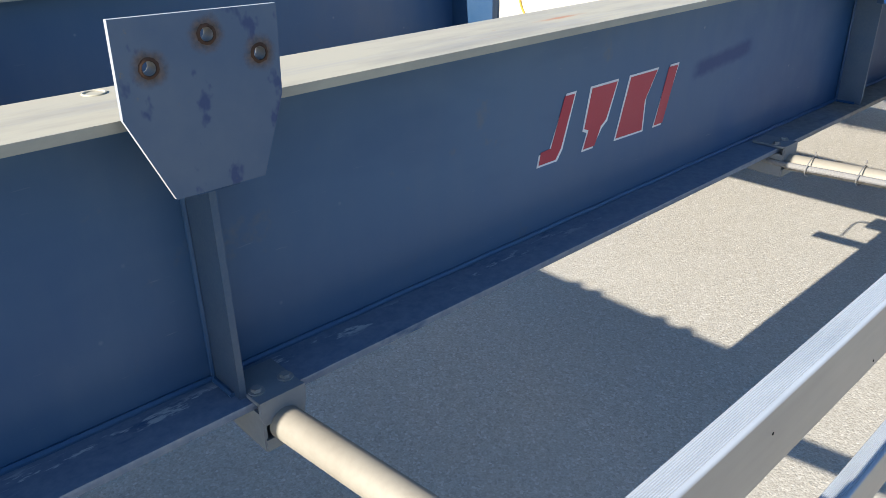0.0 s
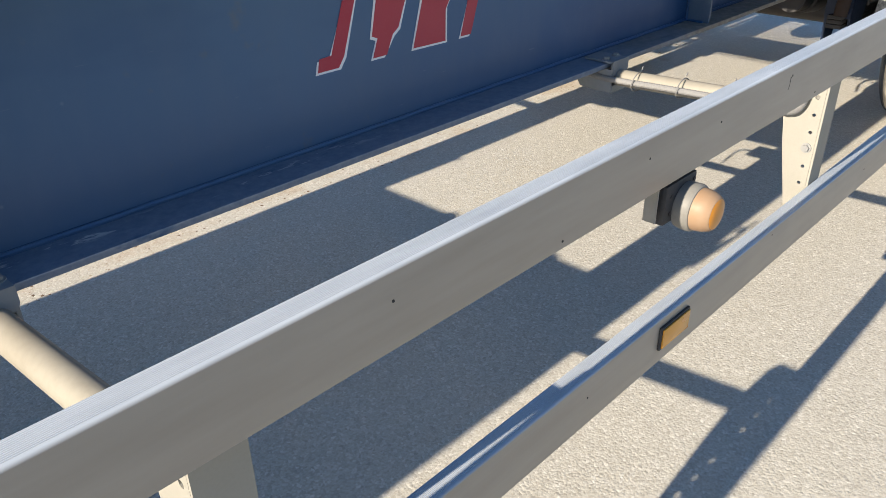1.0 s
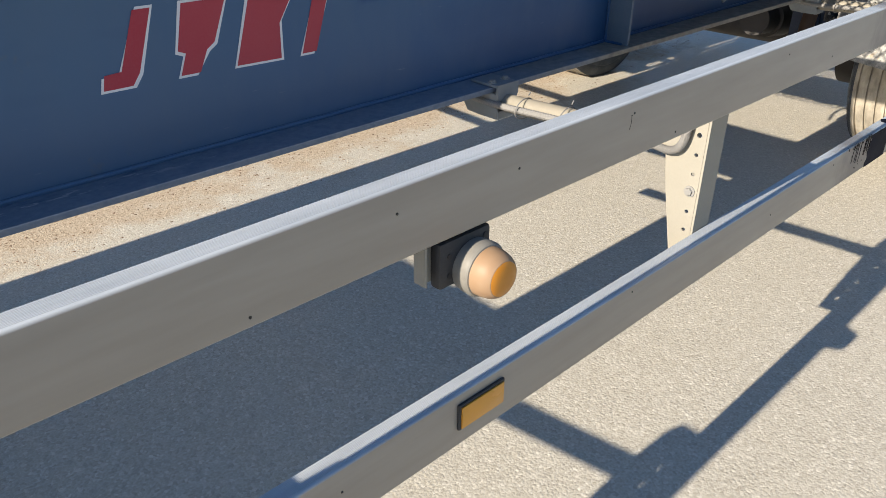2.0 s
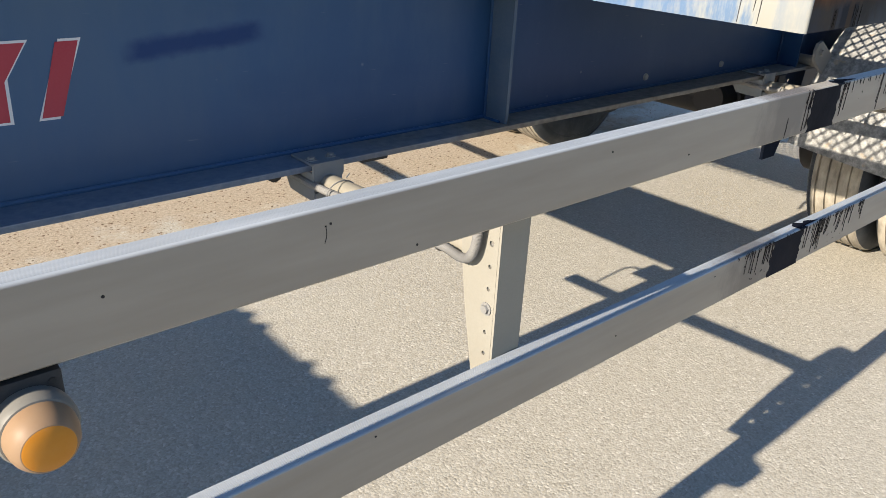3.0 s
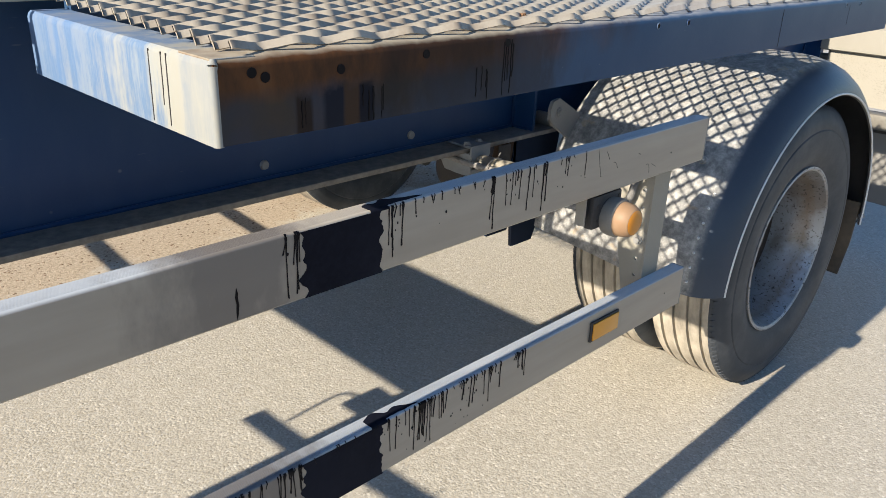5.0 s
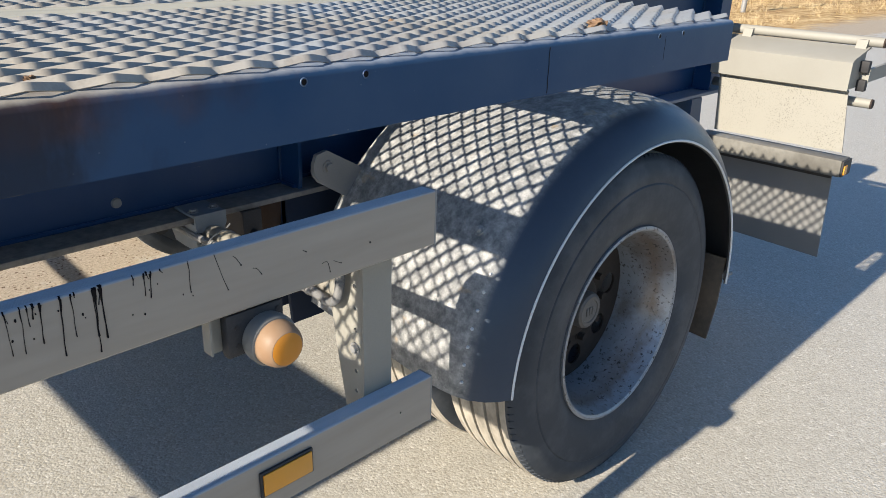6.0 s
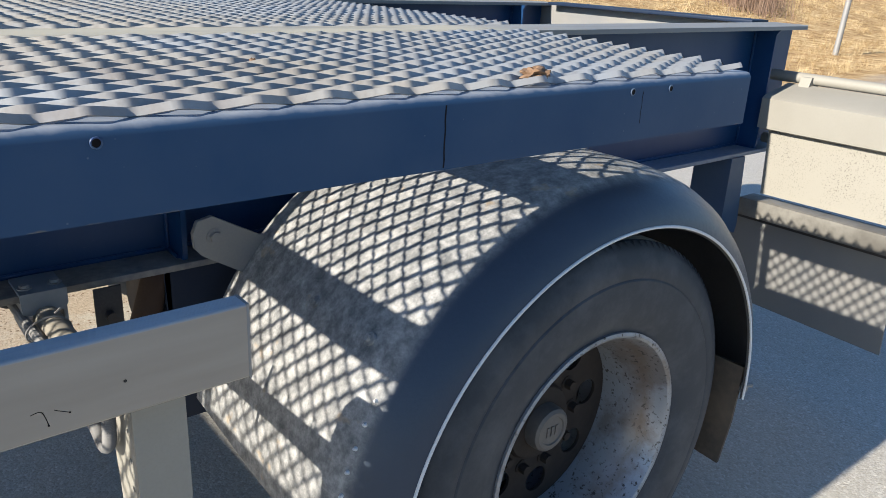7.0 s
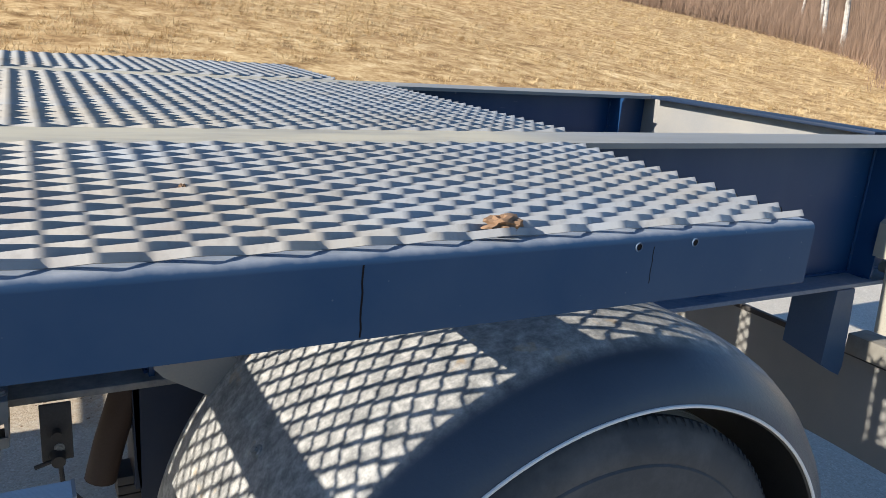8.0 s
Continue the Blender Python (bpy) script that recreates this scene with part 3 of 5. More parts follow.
def lathe(bm, profile, cx, cz, seg=64, closed=False):
    """Turns (radius, y) round the line through (cx, cz) along y."""
    rings = [[bm.verts.new((cx + r * math.cos(a), y, cz + r * math.sin(a))) for a in (2 * math.pi * k / seg for k in range(seg))] for r, y in profile]
    for a, b in zip(rings, rings[1:]):
        bridge(bm, a, b)
    if closed:
        bridge(bm, rings[-1], rings[0])
    return rings


def bolt(bm, at, axis, r=0.010, h=0.008):
    """A hexagon head with a washer."""
    d = {"x": Vector((1, 0, 0)), "y": Vector((0, 1, 0)), "z": Vector((0, 0, 1))}[axis[-1]] * (-1 if axis[0] == "-" else 1)
    p = Vector(at)
    rod(bm, p, p + d * 0.002, r * 1.45, seg=14)
    rod(bm, p + d * 0.002, p + d * h, r, r * 0.93, seg=6)


def mesh_of(name, bm, material, angle=32):
    bmesh.ops.recalc_face_normals(bm, faces=bm.faces)
    me = bpy.data.meshes.new(name)
    bm.to_mesh(me)
    bm.free()
    me.materials.append(material)
    me.shade_smooth()
    me.set_sharp_from_angle(angle=radians(angle))
    return me


def part(name, bm, material, parent, label="", kind=""):
    ob = new(name, mesh_of(name, bm, material))
    ob.parent = parent
    return tagged(ob, label=label, kind=kind)


def solo(name, bm, material, label, category, kind="", group=""):
    return tagged(new(name, mesh_of(name, bm, material)), label=label, category=category, kind=kind, group=group)


def settle(bm, low=0.002):
    """Flattens a tyre where it stands on the ground."""
    for v in bm.verts:
        if v.co.z < low:
            v.co.z = low


def fresh():
    return bmesh.new()


# ---- ground, one sheet to the horizon ----
def verge(x):
    return 2.42 + 0.2 * min(max(0.0, x - 4.5), 6.5)


def height(x, y):
    d = y - 2.42 - 0.2 * max(0.0, x - 4.5) - 1.4
    if d <= 0:
        return 0.0
    rise = 0.165 * d * d / (d + 3.0)
    swell = 0.25 * noise.noise(Vector((x * 0.07, y * 0.07, 0))) * min(d / 8, 1)
    return min(rise, 24 + 0.02 * d) + swell


def ground():
    near = [-2 + 0.5 * k for k in range(24)]
    xs = [-900, -400, -160, -80, -40, -20, -10, -5] + near + [10.5 + 1.5 * k for k in range(26)] + [52 + 5 * k for k in range(14)] + [140, 200, 320, 500, 900]
    ys = [-900, -400, -160, -80, -40, -20, -10, -5, -2, 0, 1, 2] + [2.5 + 0.5 * k for k in range(16)] + [11 + 1.5 * k for k in range(26)] + [53 + 5 * k for k in range(14)] + [140, 200, 320, 500, 900]
    bm = fresh()
    grid = [[bm.verts.new((x, y, height(x, y))) for y in ys] for x in xs]
    for i in range(len(xs) - 1):
        for j in range(len(ys) - 1):
            bm.faces.new((grid[i][j], grid[i + 1][j], grid[i + 1][j + 1], grid[i][j + 1]))
    solo("ground", bm, M["ground"], "pale sunlit asphalt yard with a dry straw-coloured meadow beyond", "ground", "structure")


ground()
trailer = tagged(new("trailer"), label="blue steel flatbed trailer with grey side guard and mesh deck", category="trailer")
Y_WEB, Y_FAR, Z_LOW, Z_TOP = 0.719, 1.985, 0.802, 1.247


# ---- frame beams ----
def main_beam(yc, flip):
    """An I-beam along the trailer: web, two flanges, weld fillets."""
    x0, x1 = -4.0, 6.28
    bm = fresh()
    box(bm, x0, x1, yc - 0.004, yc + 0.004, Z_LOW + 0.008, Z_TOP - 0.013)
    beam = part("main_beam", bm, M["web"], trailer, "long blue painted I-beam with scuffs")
    bm = fresh()
    box(bm, x0, x1, yc - 0.101, yc + 0.101, Z_LOW - 0.006, Z_LOW + 0.008, 0.003)
    part("bottom_flange", bm, M["dusty"], beam)
    bm = fresh()
    cut = 0.04 * flip
    plate(bm, [(x0, yc - 0.101 * flip), (6.20, yc - 0.101 * flip), (x1, yc - 0.101 * flip + cut), (x1, yc + 0.071 * flip), (x0, yc + 0.071 * flip)], "z", Z_TOP - 0.013, Z_TOP)
    part("top_flange", bm, M["flange"], beam, "dusty pale top flange with a rust mark")
    bm = fresh()
    for s in (-1, 1):
        pts = [(x0 + (x1 - x0) * k / 120, yc + s * (0.0075 + 0.0012 * math.sin(k * 2.3)), Z_LOW + 0.011) for k in range(121)]
        sweep(bm, pts, 0.0055, 6)
    part("weld_seam", bm, M["web"], beam)
    return beam


near_beam = main_beam(Y_WEB, 1)
far_beam = main_beam(Y_FAR, -1)


def stiffener(x, side, yc, parent):
    """A flat upright rib welded between the flanges."""
    y0, y1 = (yc - 0.098, yc - 0.004) if side < 0 else (yc + 0.004, yc + 0.098)
    out, inn = (y0, y1) if side < 0 else (y1, y0)
    bm = fresh()
    s = (inn - out)
    plate(bm, [(out + s * 0.16, Z_LOW + 0.008), (out + s * 0.13, Z_LOW + 0.03), (out + s * 0.13, Z_TOP - 0.03), (out, Z_TOP - 0.013), (inn, Z_TOP - 0.013), (inn, Z_LOW + 0.008)], "x", x - 0.005, x + 0.005)
    part("stiffener", bm, M["rib"] if x < 3 else M["web"], parent)
    bm = fresh()
    sweep(bm, [(x - 0.008, inn + (out - inn) * k / 8 * 0.68, Z_LOW + 0.010) for k in range(9)], 0.005, 6)
    sweep(bm, [(x - 0.007, inn - s * 0.05, Z_LOW + 0.01 + 0.42 * k / 20) for k in range(21)], 0.004, 6)
    part("weld_seam", bm, M["web"], parent)


for x in (-1.5, 0.020, 2.262, 3.86, 6.02):
    stiffener(x, -1, Y_WEB, near_beam)
for x in (-1.5, 0.020, 2.262, 6.02):
    stiffener(x, 1, Y_WEB, near_beam)
    stiffener(x, -1, Y_FAR, far_beam)
    stiffener(x, 1, Y_FAR, far_beam)


def pocket_plate(x, z1, clean):
    """A hexagonal mounting plate with three rusty bolt holes."""
    shape = [(x - 0.099, z1), (x + 0.101, z1 - 0.004), (x + 0.097, z1 - 0.110), (x + 0.060, z1 - 0.209), (x - 0.058, z1 - 0.209), (x - 0.102, z1 - 0.106)]
    holes = [(x - 0.064, z1 - 0.055, 0.0088), (x + 0.008, z1 - 0.028, 0.0088), (x + 0.072, z1 - 0.058, 0.0088)]
    bm = fresh()
    plate(bm, shape, "y", 0.594, 0.602, holes, 16)
    p = part("mounting_plate", bm, M["deep"] if clean else M["plate"], trailer, "blue hexagonal plate with three bolt holes")
    for hx, hz, r in holes:
        bm = fresh()
        n = 28
        rings = [[bm.verts.new((hx + (q + e * noise.noise(Vector((3 * math.cos(a), 3 * math.sin(a), hx * 40)))) * math.cos(a), y, hz + (q + e * noise.noise(Vector((3 * math.cos(a), 3 * math.sin(a), hx * 40)))) * math.sin(a))) for a in (2 * math.pi * k / n for k in range(n))] for q, y, e in ((r - 0.0005, 0.600, 0), (r - 0.0005, 0.5925, 0), (r + 0.0018, 0.5928, 0.0008), (r + 0.0030, 0.5936, 0.0014), (r + 0.0032, 0.5945, 0.0014))]
        for a, b in zip(rings, rings[1:]):
            bridge(bm, a, b)
        part("rust_ring", bm, M["rust"], p, "rusty ring round a bolt hole")
        bm = fresh()
        lathe(bm, [(r - 0.001, 0.5935), (r - 0.001, 0.6165), (r + 0.005, 0.6165), (r + 0.005, 0.602)], hx, hz, 20)
        part("nut", bm, M["grey"], p)
    bm = fresh()
    box(bm, x - 0.03, x + 0.03, 0.602, 0.632, z1 - 0.215, z1 - 0.12, 0.003)
    part("spacer", bm, M["blue"], p)


pocket_plate(0.016, 1.358, False)
pocket_plate(2.229, 1.346, True)


bm = fresh()
sweep(bm, [(-0.053 + 0.014 * math.cos(a), 0.766 + 0.014 * math.sin(a), Z_TOP + 0.0002) for a in (2 * math.pi * k / 28 for k in range(29))], 0.0018, 8)
part("eyelet", bm, M["flange"], near_beam, "worn steel eyelet in the flange")


def crossmember(x, z0, z1, material, label=""):
    bm = fresh()
    box(bm, x - 0.004, x + 0.004, Y_WEB + 0.005, Y_FAR - 0.005, z0, z1)
    box(bm, x - 0.004, x + 0.06, Y_WEB + 0.005, Y_FAR - 0.005, z1, z1 + 0.008)
    box(bm, x - 0.004, x + 0.06, Y_WEB + 0.005, Y_FAR - 0.005, z0 - 0.008, z0)
    return part("crossmember", bm, M[material], trailer, label)


pale = crossmember(1.74, 0.92, 1.235, "offwhite", "off-white painted crossmember with a yellow strap")
bm = fresh()
box(bm, 1.728, 1.735, 1.742, Y_FAR - 0.005, 0.90, 1.235, 0.002)
box(bm, 1.700, 1.728, 1.742, 1.750, 0.90, 1.235, 0.002)
part("end_bracket", bm, M["blue"], pale, "blue end bracket")
bm = fresh()
sweep(bm, bend([(1.730, 1.67, 1.20), (1.731, 1.645, 1.12), (1.732, 1.632, 1.08), (1.732, 1.61, 1.04), (1.731, 1.60, 0.95)], 6), 0.004, 6)
part("strap", bm, M["yellow"], pale, "thin yellow strap")
crossmember(3.0, 1.02, 1.19, "blue")
crossmember(4.2, 1.02, 1.19, "blue")

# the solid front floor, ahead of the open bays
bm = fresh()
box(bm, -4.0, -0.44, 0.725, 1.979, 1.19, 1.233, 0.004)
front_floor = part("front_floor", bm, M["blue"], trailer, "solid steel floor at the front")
# unseen lumps added to give the floor's shadow its stepped edge
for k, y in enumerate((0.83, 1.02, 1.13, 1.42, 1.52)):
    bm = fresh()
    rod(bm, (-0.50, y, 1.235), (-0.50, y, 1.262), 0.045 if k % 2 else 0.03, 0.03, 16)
    part("edge_lump", bm, M["grey"], front_floor)

# rear cross beam
bm = fresh()
box(bm, 6.22, 6.232, 0.72, 1.98, 0.86, 1.24)
rear_beam = part("rear_cross_beam", bm, M["grey"], trailer, "grey painted rear cross beam")
bm = fresh()
box(bm, 6.16, 6.28, 0.817, 1.882, 1.24, 1.253, 0.003)
part("top_flange", bm, M["navy"], rear_beam)


# ---- plain marks on the beam ----
def mark(shape):
    y = Y_WEB - 0.0045
    cx = sum(p for p, q in shape) / len(shape)
    cz = sum(q for p, q in shape) / len(shape)
    grown = []
    for p, q in shape:
        d = Vector((p - cx, q - cz))
        grown.append((p + math.copysign(0.0055, d.x), q + math.copysign(0.0045, d.y)))
    bm = fresh()
    plate(bm, grown, "y", y - 0.0006, y)
    m = part("decal", bm, M["white"], near_beam, "red slanted block decal with a white outline")
    bm = fresh()
    plate(bm, shape, "y", y - 0.0012, y - 0.0006)
    part("fill", bm, M["red"], m)


for shape in (
    [(0.755, 0.961), (0.808, 0.961), (0.824, 0.982), (0.861, 1.089), (0.829, 1.089), (0.792, 0.989), (0.761, 0.987)],
    [(0.900, 0.961), (0.939, 0.961), (0.958, 1.001), (0.975, 1.012), (1.007, 1.089), (0.919, 1.089), (0.900, 1.006), (0.915, 1.000)],
    [(1.017, 0.959), (1.118, 0.957), (1.120, 1.026), (1.161, 1.089), (1.058, 1.089)],
    [(1.169, 0.957), (1.204, 0.957), (1.247, 1.087), (1.209, 1.087)],
):
    mark(shape)

for x in (2.978, 3.435):
    bm = fresh()
    rod(bm, (x, Y_WEB - 0.004, 0.846), (x, Y_WEB - 0.010, 0.846), 0.012, 0.010, 14)
    part("plug", bm, M["grey"], near_beam)


# ---- side guard ----
def guard_rail(z0, x0, x1):
    """A hollow aluminium profile with a rolled edge and fine grooves along its top."""
    y0, y1, z1 = 0.006, 0.040, z0 + 0.101
    bm = fresh()
    top = []
    for k in range(11):
        a = y0 + 0.0056 + 0.0024 * k
        top += [(a, z1), (a + 0.0009, z1), (a + 0.0016, z1 - 0.0008)]
    roll = [(y0 + 0.0035 - 0.0035 * math.cos(radians(q)), z1 - 0.0035 + 0.0035 * math.sin(radians(q))) for q in (0, 18, 36, 54, 72, 86)]
    outline = [(y0, z0 + 0.003)] + roll + top + [(y1 - 0.0015, z1), (y1, z1 - 0.002), (y1, z0 + 0.003), (y1 - 0.003, z0), (y0 + 0.003, z0)]
    plate(bm, outline, "x", x0, x1)
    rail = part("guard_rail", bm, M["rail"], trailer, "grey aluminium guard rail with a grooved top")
    for e in (x0, x1):
        bm = fresh()
        box(bm, e - 0.002, e + 0.002, y0 - 0.0005, y1 + 0.0005, z0 - 0.0005, z1 + 0.0005, 0.001)
        part("end_cap", bm, M["grey"], rail)
    return rail


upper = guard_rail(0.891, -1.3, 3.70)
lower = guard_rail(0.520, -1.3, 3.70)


def rail_holes(rail, places):
    for x, z in places:
        bm = fresh()
        lathe(bm, [(0.0012, 0.0058), (0.0019, 0.0054), (0.0019, 0.0062)], x, z, 10)
        plate(bm, [(x + 0.0012 * math.cos(a), z + 0.0012 * math.sin(a)) for a in (2 * math.pi * k / 8 for k in range(8))], "y", 0.0052, 0.0058)
        part("rivet", bm, M["dark"], rail)


rail_holes(upper, [(0.808, 0.958), (1.031, 0.954), (1.309, 0.970), (1.872, 0.968), (0.60, 0.905), (1.45, 0.905), (0.30, 0.955), (2.115, 0.922), (3.55, 0.935)])
rail_holes(lower, [(1.383, 0.606), (1.970, 0.572), (0.70, 0.58), (2.322, 0.601), (3.62, 0.575)])


def tar_patch(bm, pts, face, thick):
    plate(bm, pts, "y", face - thick, face)


def drips(rail, z0, solid, strands, seed):
    """Black tar: one coated band, then strings of uneven length and width from a splashed top edge."""
    rng = random.Random(seed)
    z1 = z0 + 0.101
    face = 0.006
    high = z1 - 0.0032
    for a, b in solid:
        bm = fresh()
        left = [(a + 0.016 * noise.noise(Vector((seed, k * 0.22, 0))) + 0.003 * noise.noise(Vector((seed, k * 0.9, 3))), z0 + 0.001 + (high - z0) * k / 24) for k in range(25)]
        right = [(b + 0.014 * noise.noise(Vector((seed, k * 0.22, 7))) + 0.003 * noise.noise(Vector((seed, k * 0.9, 9))), high - (high - z0) * k / 24) for k in range(25)]
        tar_patch(bm, left + right, face, 0.0007)
        part("tar_band", bm, M["tar_band"], rail, "black tar band across the rail")
        bm = fresh()
        # a puddle on the top past the band, thinning out behind
        near, back = [], []
        for k in range(25):
            x = b - 0.020 + 0.105 * k / 24
            fade = min(1.0, (24 - k) / 14)
            near.append((x, 0.0120 + 0.003 * noise.noise(Vector((x * 60, seed, 1)))))
            back.append((x, 0.0135 + 0.024 * fade * max(0.05, min(1.0, 0.8 + 0.7 * noise.noise(Vector((x * 40, seed, 3)))))))
        plate(bm, near + back[::-1], "z", z1, z1 + 0.0007)
        roll = [(0.0054, z1 - 0.0040), (0.0056, z1 - 0.0022), (0.0066, z1 - 0.0006), (0.0084, z1 + 0.0005), (0.0130, z1 + 0.0006)]
        cols = [[bm.verts.new((b - 0.020 + 0.034 * k / 6, y, z)) for y, z in roll] for k in range(7)]
        for p, q in zip(cols, cols[1:]):
            for m in range(4):
                bm.faces.new((p[m], p[m + 1], q[m + 1], q[m]))
        part("tar_splash", bm, M["tar_band"], rail)
    for a, b, count, low, wide in strands:
        for _ in range(count):
            bm = fresh()
            x, w = rng.uniform(a, b), wide * (0.35 + 0.65 * rng.random() ** 2)
            run = min(low, 0.088) * min(1.0, rng.uniform(0.15, 1.1))
            lean = rng.uniform(-0.005, 0.003)
            n = max(4, int(run / 0.009))
            right, left = [], []
            for k in range(n + 1):
                t = k / n
                xx = x + lean * t + 0.0016 * noise.noise(Vector((x * 90, run * t * 45, seed)))
                ww = w * (1.7 - 1.2 * min(t * 4, 1.0)) * rng.uniform(0.6, 1.15) if t < 0.9 else w * 0.85
                right.append((xx + ww, high - run * t))
                left.append((xx - ww, high - run * t))
            tip = (left[-1][0] * 0.5 + right[-1][0] * 0.5, high - run - w * 1.2)
            tar_patch(bm, right + [tip] + left[::-1], face, 0.0009 + rng.uniform(0, 0.0004))
            roll = ((0.0056, high - 0.001), (0.0060, z1 - 0.0018), (0.0070, z1 - 0.0004), (0.0090, z1 + 0.0005))
            m = 4 if rng.random() < 0.6 else 3
            rows = [[bm.verts.new((x + d * w * 1.6 * rng.uniform(0.5, 1.2), y - 0.0004, z)) for d in (-1, 1)] for y, z in roll[:m]]
            for p, q in zip(rows, rows[1:]):
                bm.faces.new((p[0], p[1], q[1], q[0]))
            part("tar_drip", bm, M["tar"], rail)
            if rng.random() < 0.5:
                bm = fresh()
                r, cx, cz = rng.uniform(0.0006, 0.0018), rng.uniform(a, b), z0 + rng.uniform(0.015, 0.092)
                tar_patch(bm, [(cx + r * math.cos(q) * rng.uniform(0.7, 1.2), cz + r * 1.5 * math.sin(q)) for q in (2 * math.pi * k / 7 for k in range(7))], face, 0.0005)
                part("tar_speck", bm, M["tar"], rail)


drips(upper, 0.891, [(2.600, 2.737)], [(2.57, 2.60, 6, 0.09, 0.0016), (2.737, 2.78, 7, 0.09, 0.0016), (2.79, 2.85, 3, 0.02, 0.0016), (2.968, 2.980, 4, 0.09, 0.0036), (2.99, 3.05, 6, 0.06, 0.0016), (3.06, 3.12, 7, 0.085, 0.0018), (3.13, 3.24, 3, 0.05, 0.0010), (2.82, 3.20, 14, 0.010, 0.0018)], 5)
drips(lower, 0.520, [(2.585, 2.737)], [(2.44, 2.585, 9, 0.06, 0.0013), (2.54, 2.585, 6, 0.09, 0.0018), (2.737, 2.86, 20, 0.085, 0.0016), (2.86, 3.03, 16, 0.07, 0.0014), (3.075, 3.105, 4, 0.09, 0.0020), (2.40, 3.12, 36, 0.012, 0.0018)], 8)


bm = fresh()
smear = [(2.498, 0.940), (2.500, 0.932), (2.4995, 0.924), (2.5005, 0.914), (2.499, 0.903), (2.4965, 0.894), (2.496, 0.905), (2.497, 0.916), (2.4955, 0.926), (2.497, 0.934)]
tar_patch(bm, smear, 0.006, 0.0006)
part("tar_drip", bm, M["tar"], upper)


def scratch(points):
    """A thin dark gouge in the rail's face."""
    bm = fresh()
    sweep(bm, bend([(x, 0.0060, z) for x, z in points], 4), 0.0005, 5)
    x, z = points[-1]
    rod(bm, (x, 0.0060, z), (x, 0.0052, z), 0.0012, 0.0008, 8)
    part("scratch", bm, M["tar"], upper)


for points in (
    [(3.273, 0.990), (3.279, 0.968), (3.284, 0.950), (3.290, 0.932)],
    [(3.301, 0.980), (3.306, 0.975), (3.313, 0.963)],
    [(3.331, 0.953), (3.338, 0.950), (3.345, 0.940)],
    [(3.452, 0.925), (3.462, 0.926), (3.466, 0.917), (3.468, 0.907)],
    [(3.475, 0.924), (3.482, 0.920), (3.490, 0.916)],
    [(3.418, 0.957), (3.424, 0.953)],
    [(1.30, 0.945), (1.303, 0.955), (1.302, 0.968)],
):
    scratch(points)


def guard_post(x, top):
    """A folded plate: a tapered web with a row of holes and a flange to the front."""
    bm = fresh()
    holes = [(0.062, 0.58 + 0.042 * k, 0.0042 if k % 3 else 0.0055) for k in range(7)]
    plate(bm, [(0.046, 0.53), (0.082, 0.53), (0.118, 0.70), (0.134, 0.80), (0.134, top - 0.03), (0.120, top), (0.046, top)], "x", x - 0.066, x - 0.062, holes, 10)
    plate(bm, [(x - 0.066, 0.53), (x, 0.53), (x, top), (x - 0.066, top)], "y", 0.0405, 0.0455)
    post = part("guard_post", bm, M["cream"], trailer, "cream folded steel post with a row of holes")
    for z in (0.710, 0.556):
        bm = fresh()
        bolt(bm, (x - 0.066, 0.063, z), "-x", 0.0085, 0.007)
        part("bolt", bm, M["grey"], post)
    return post


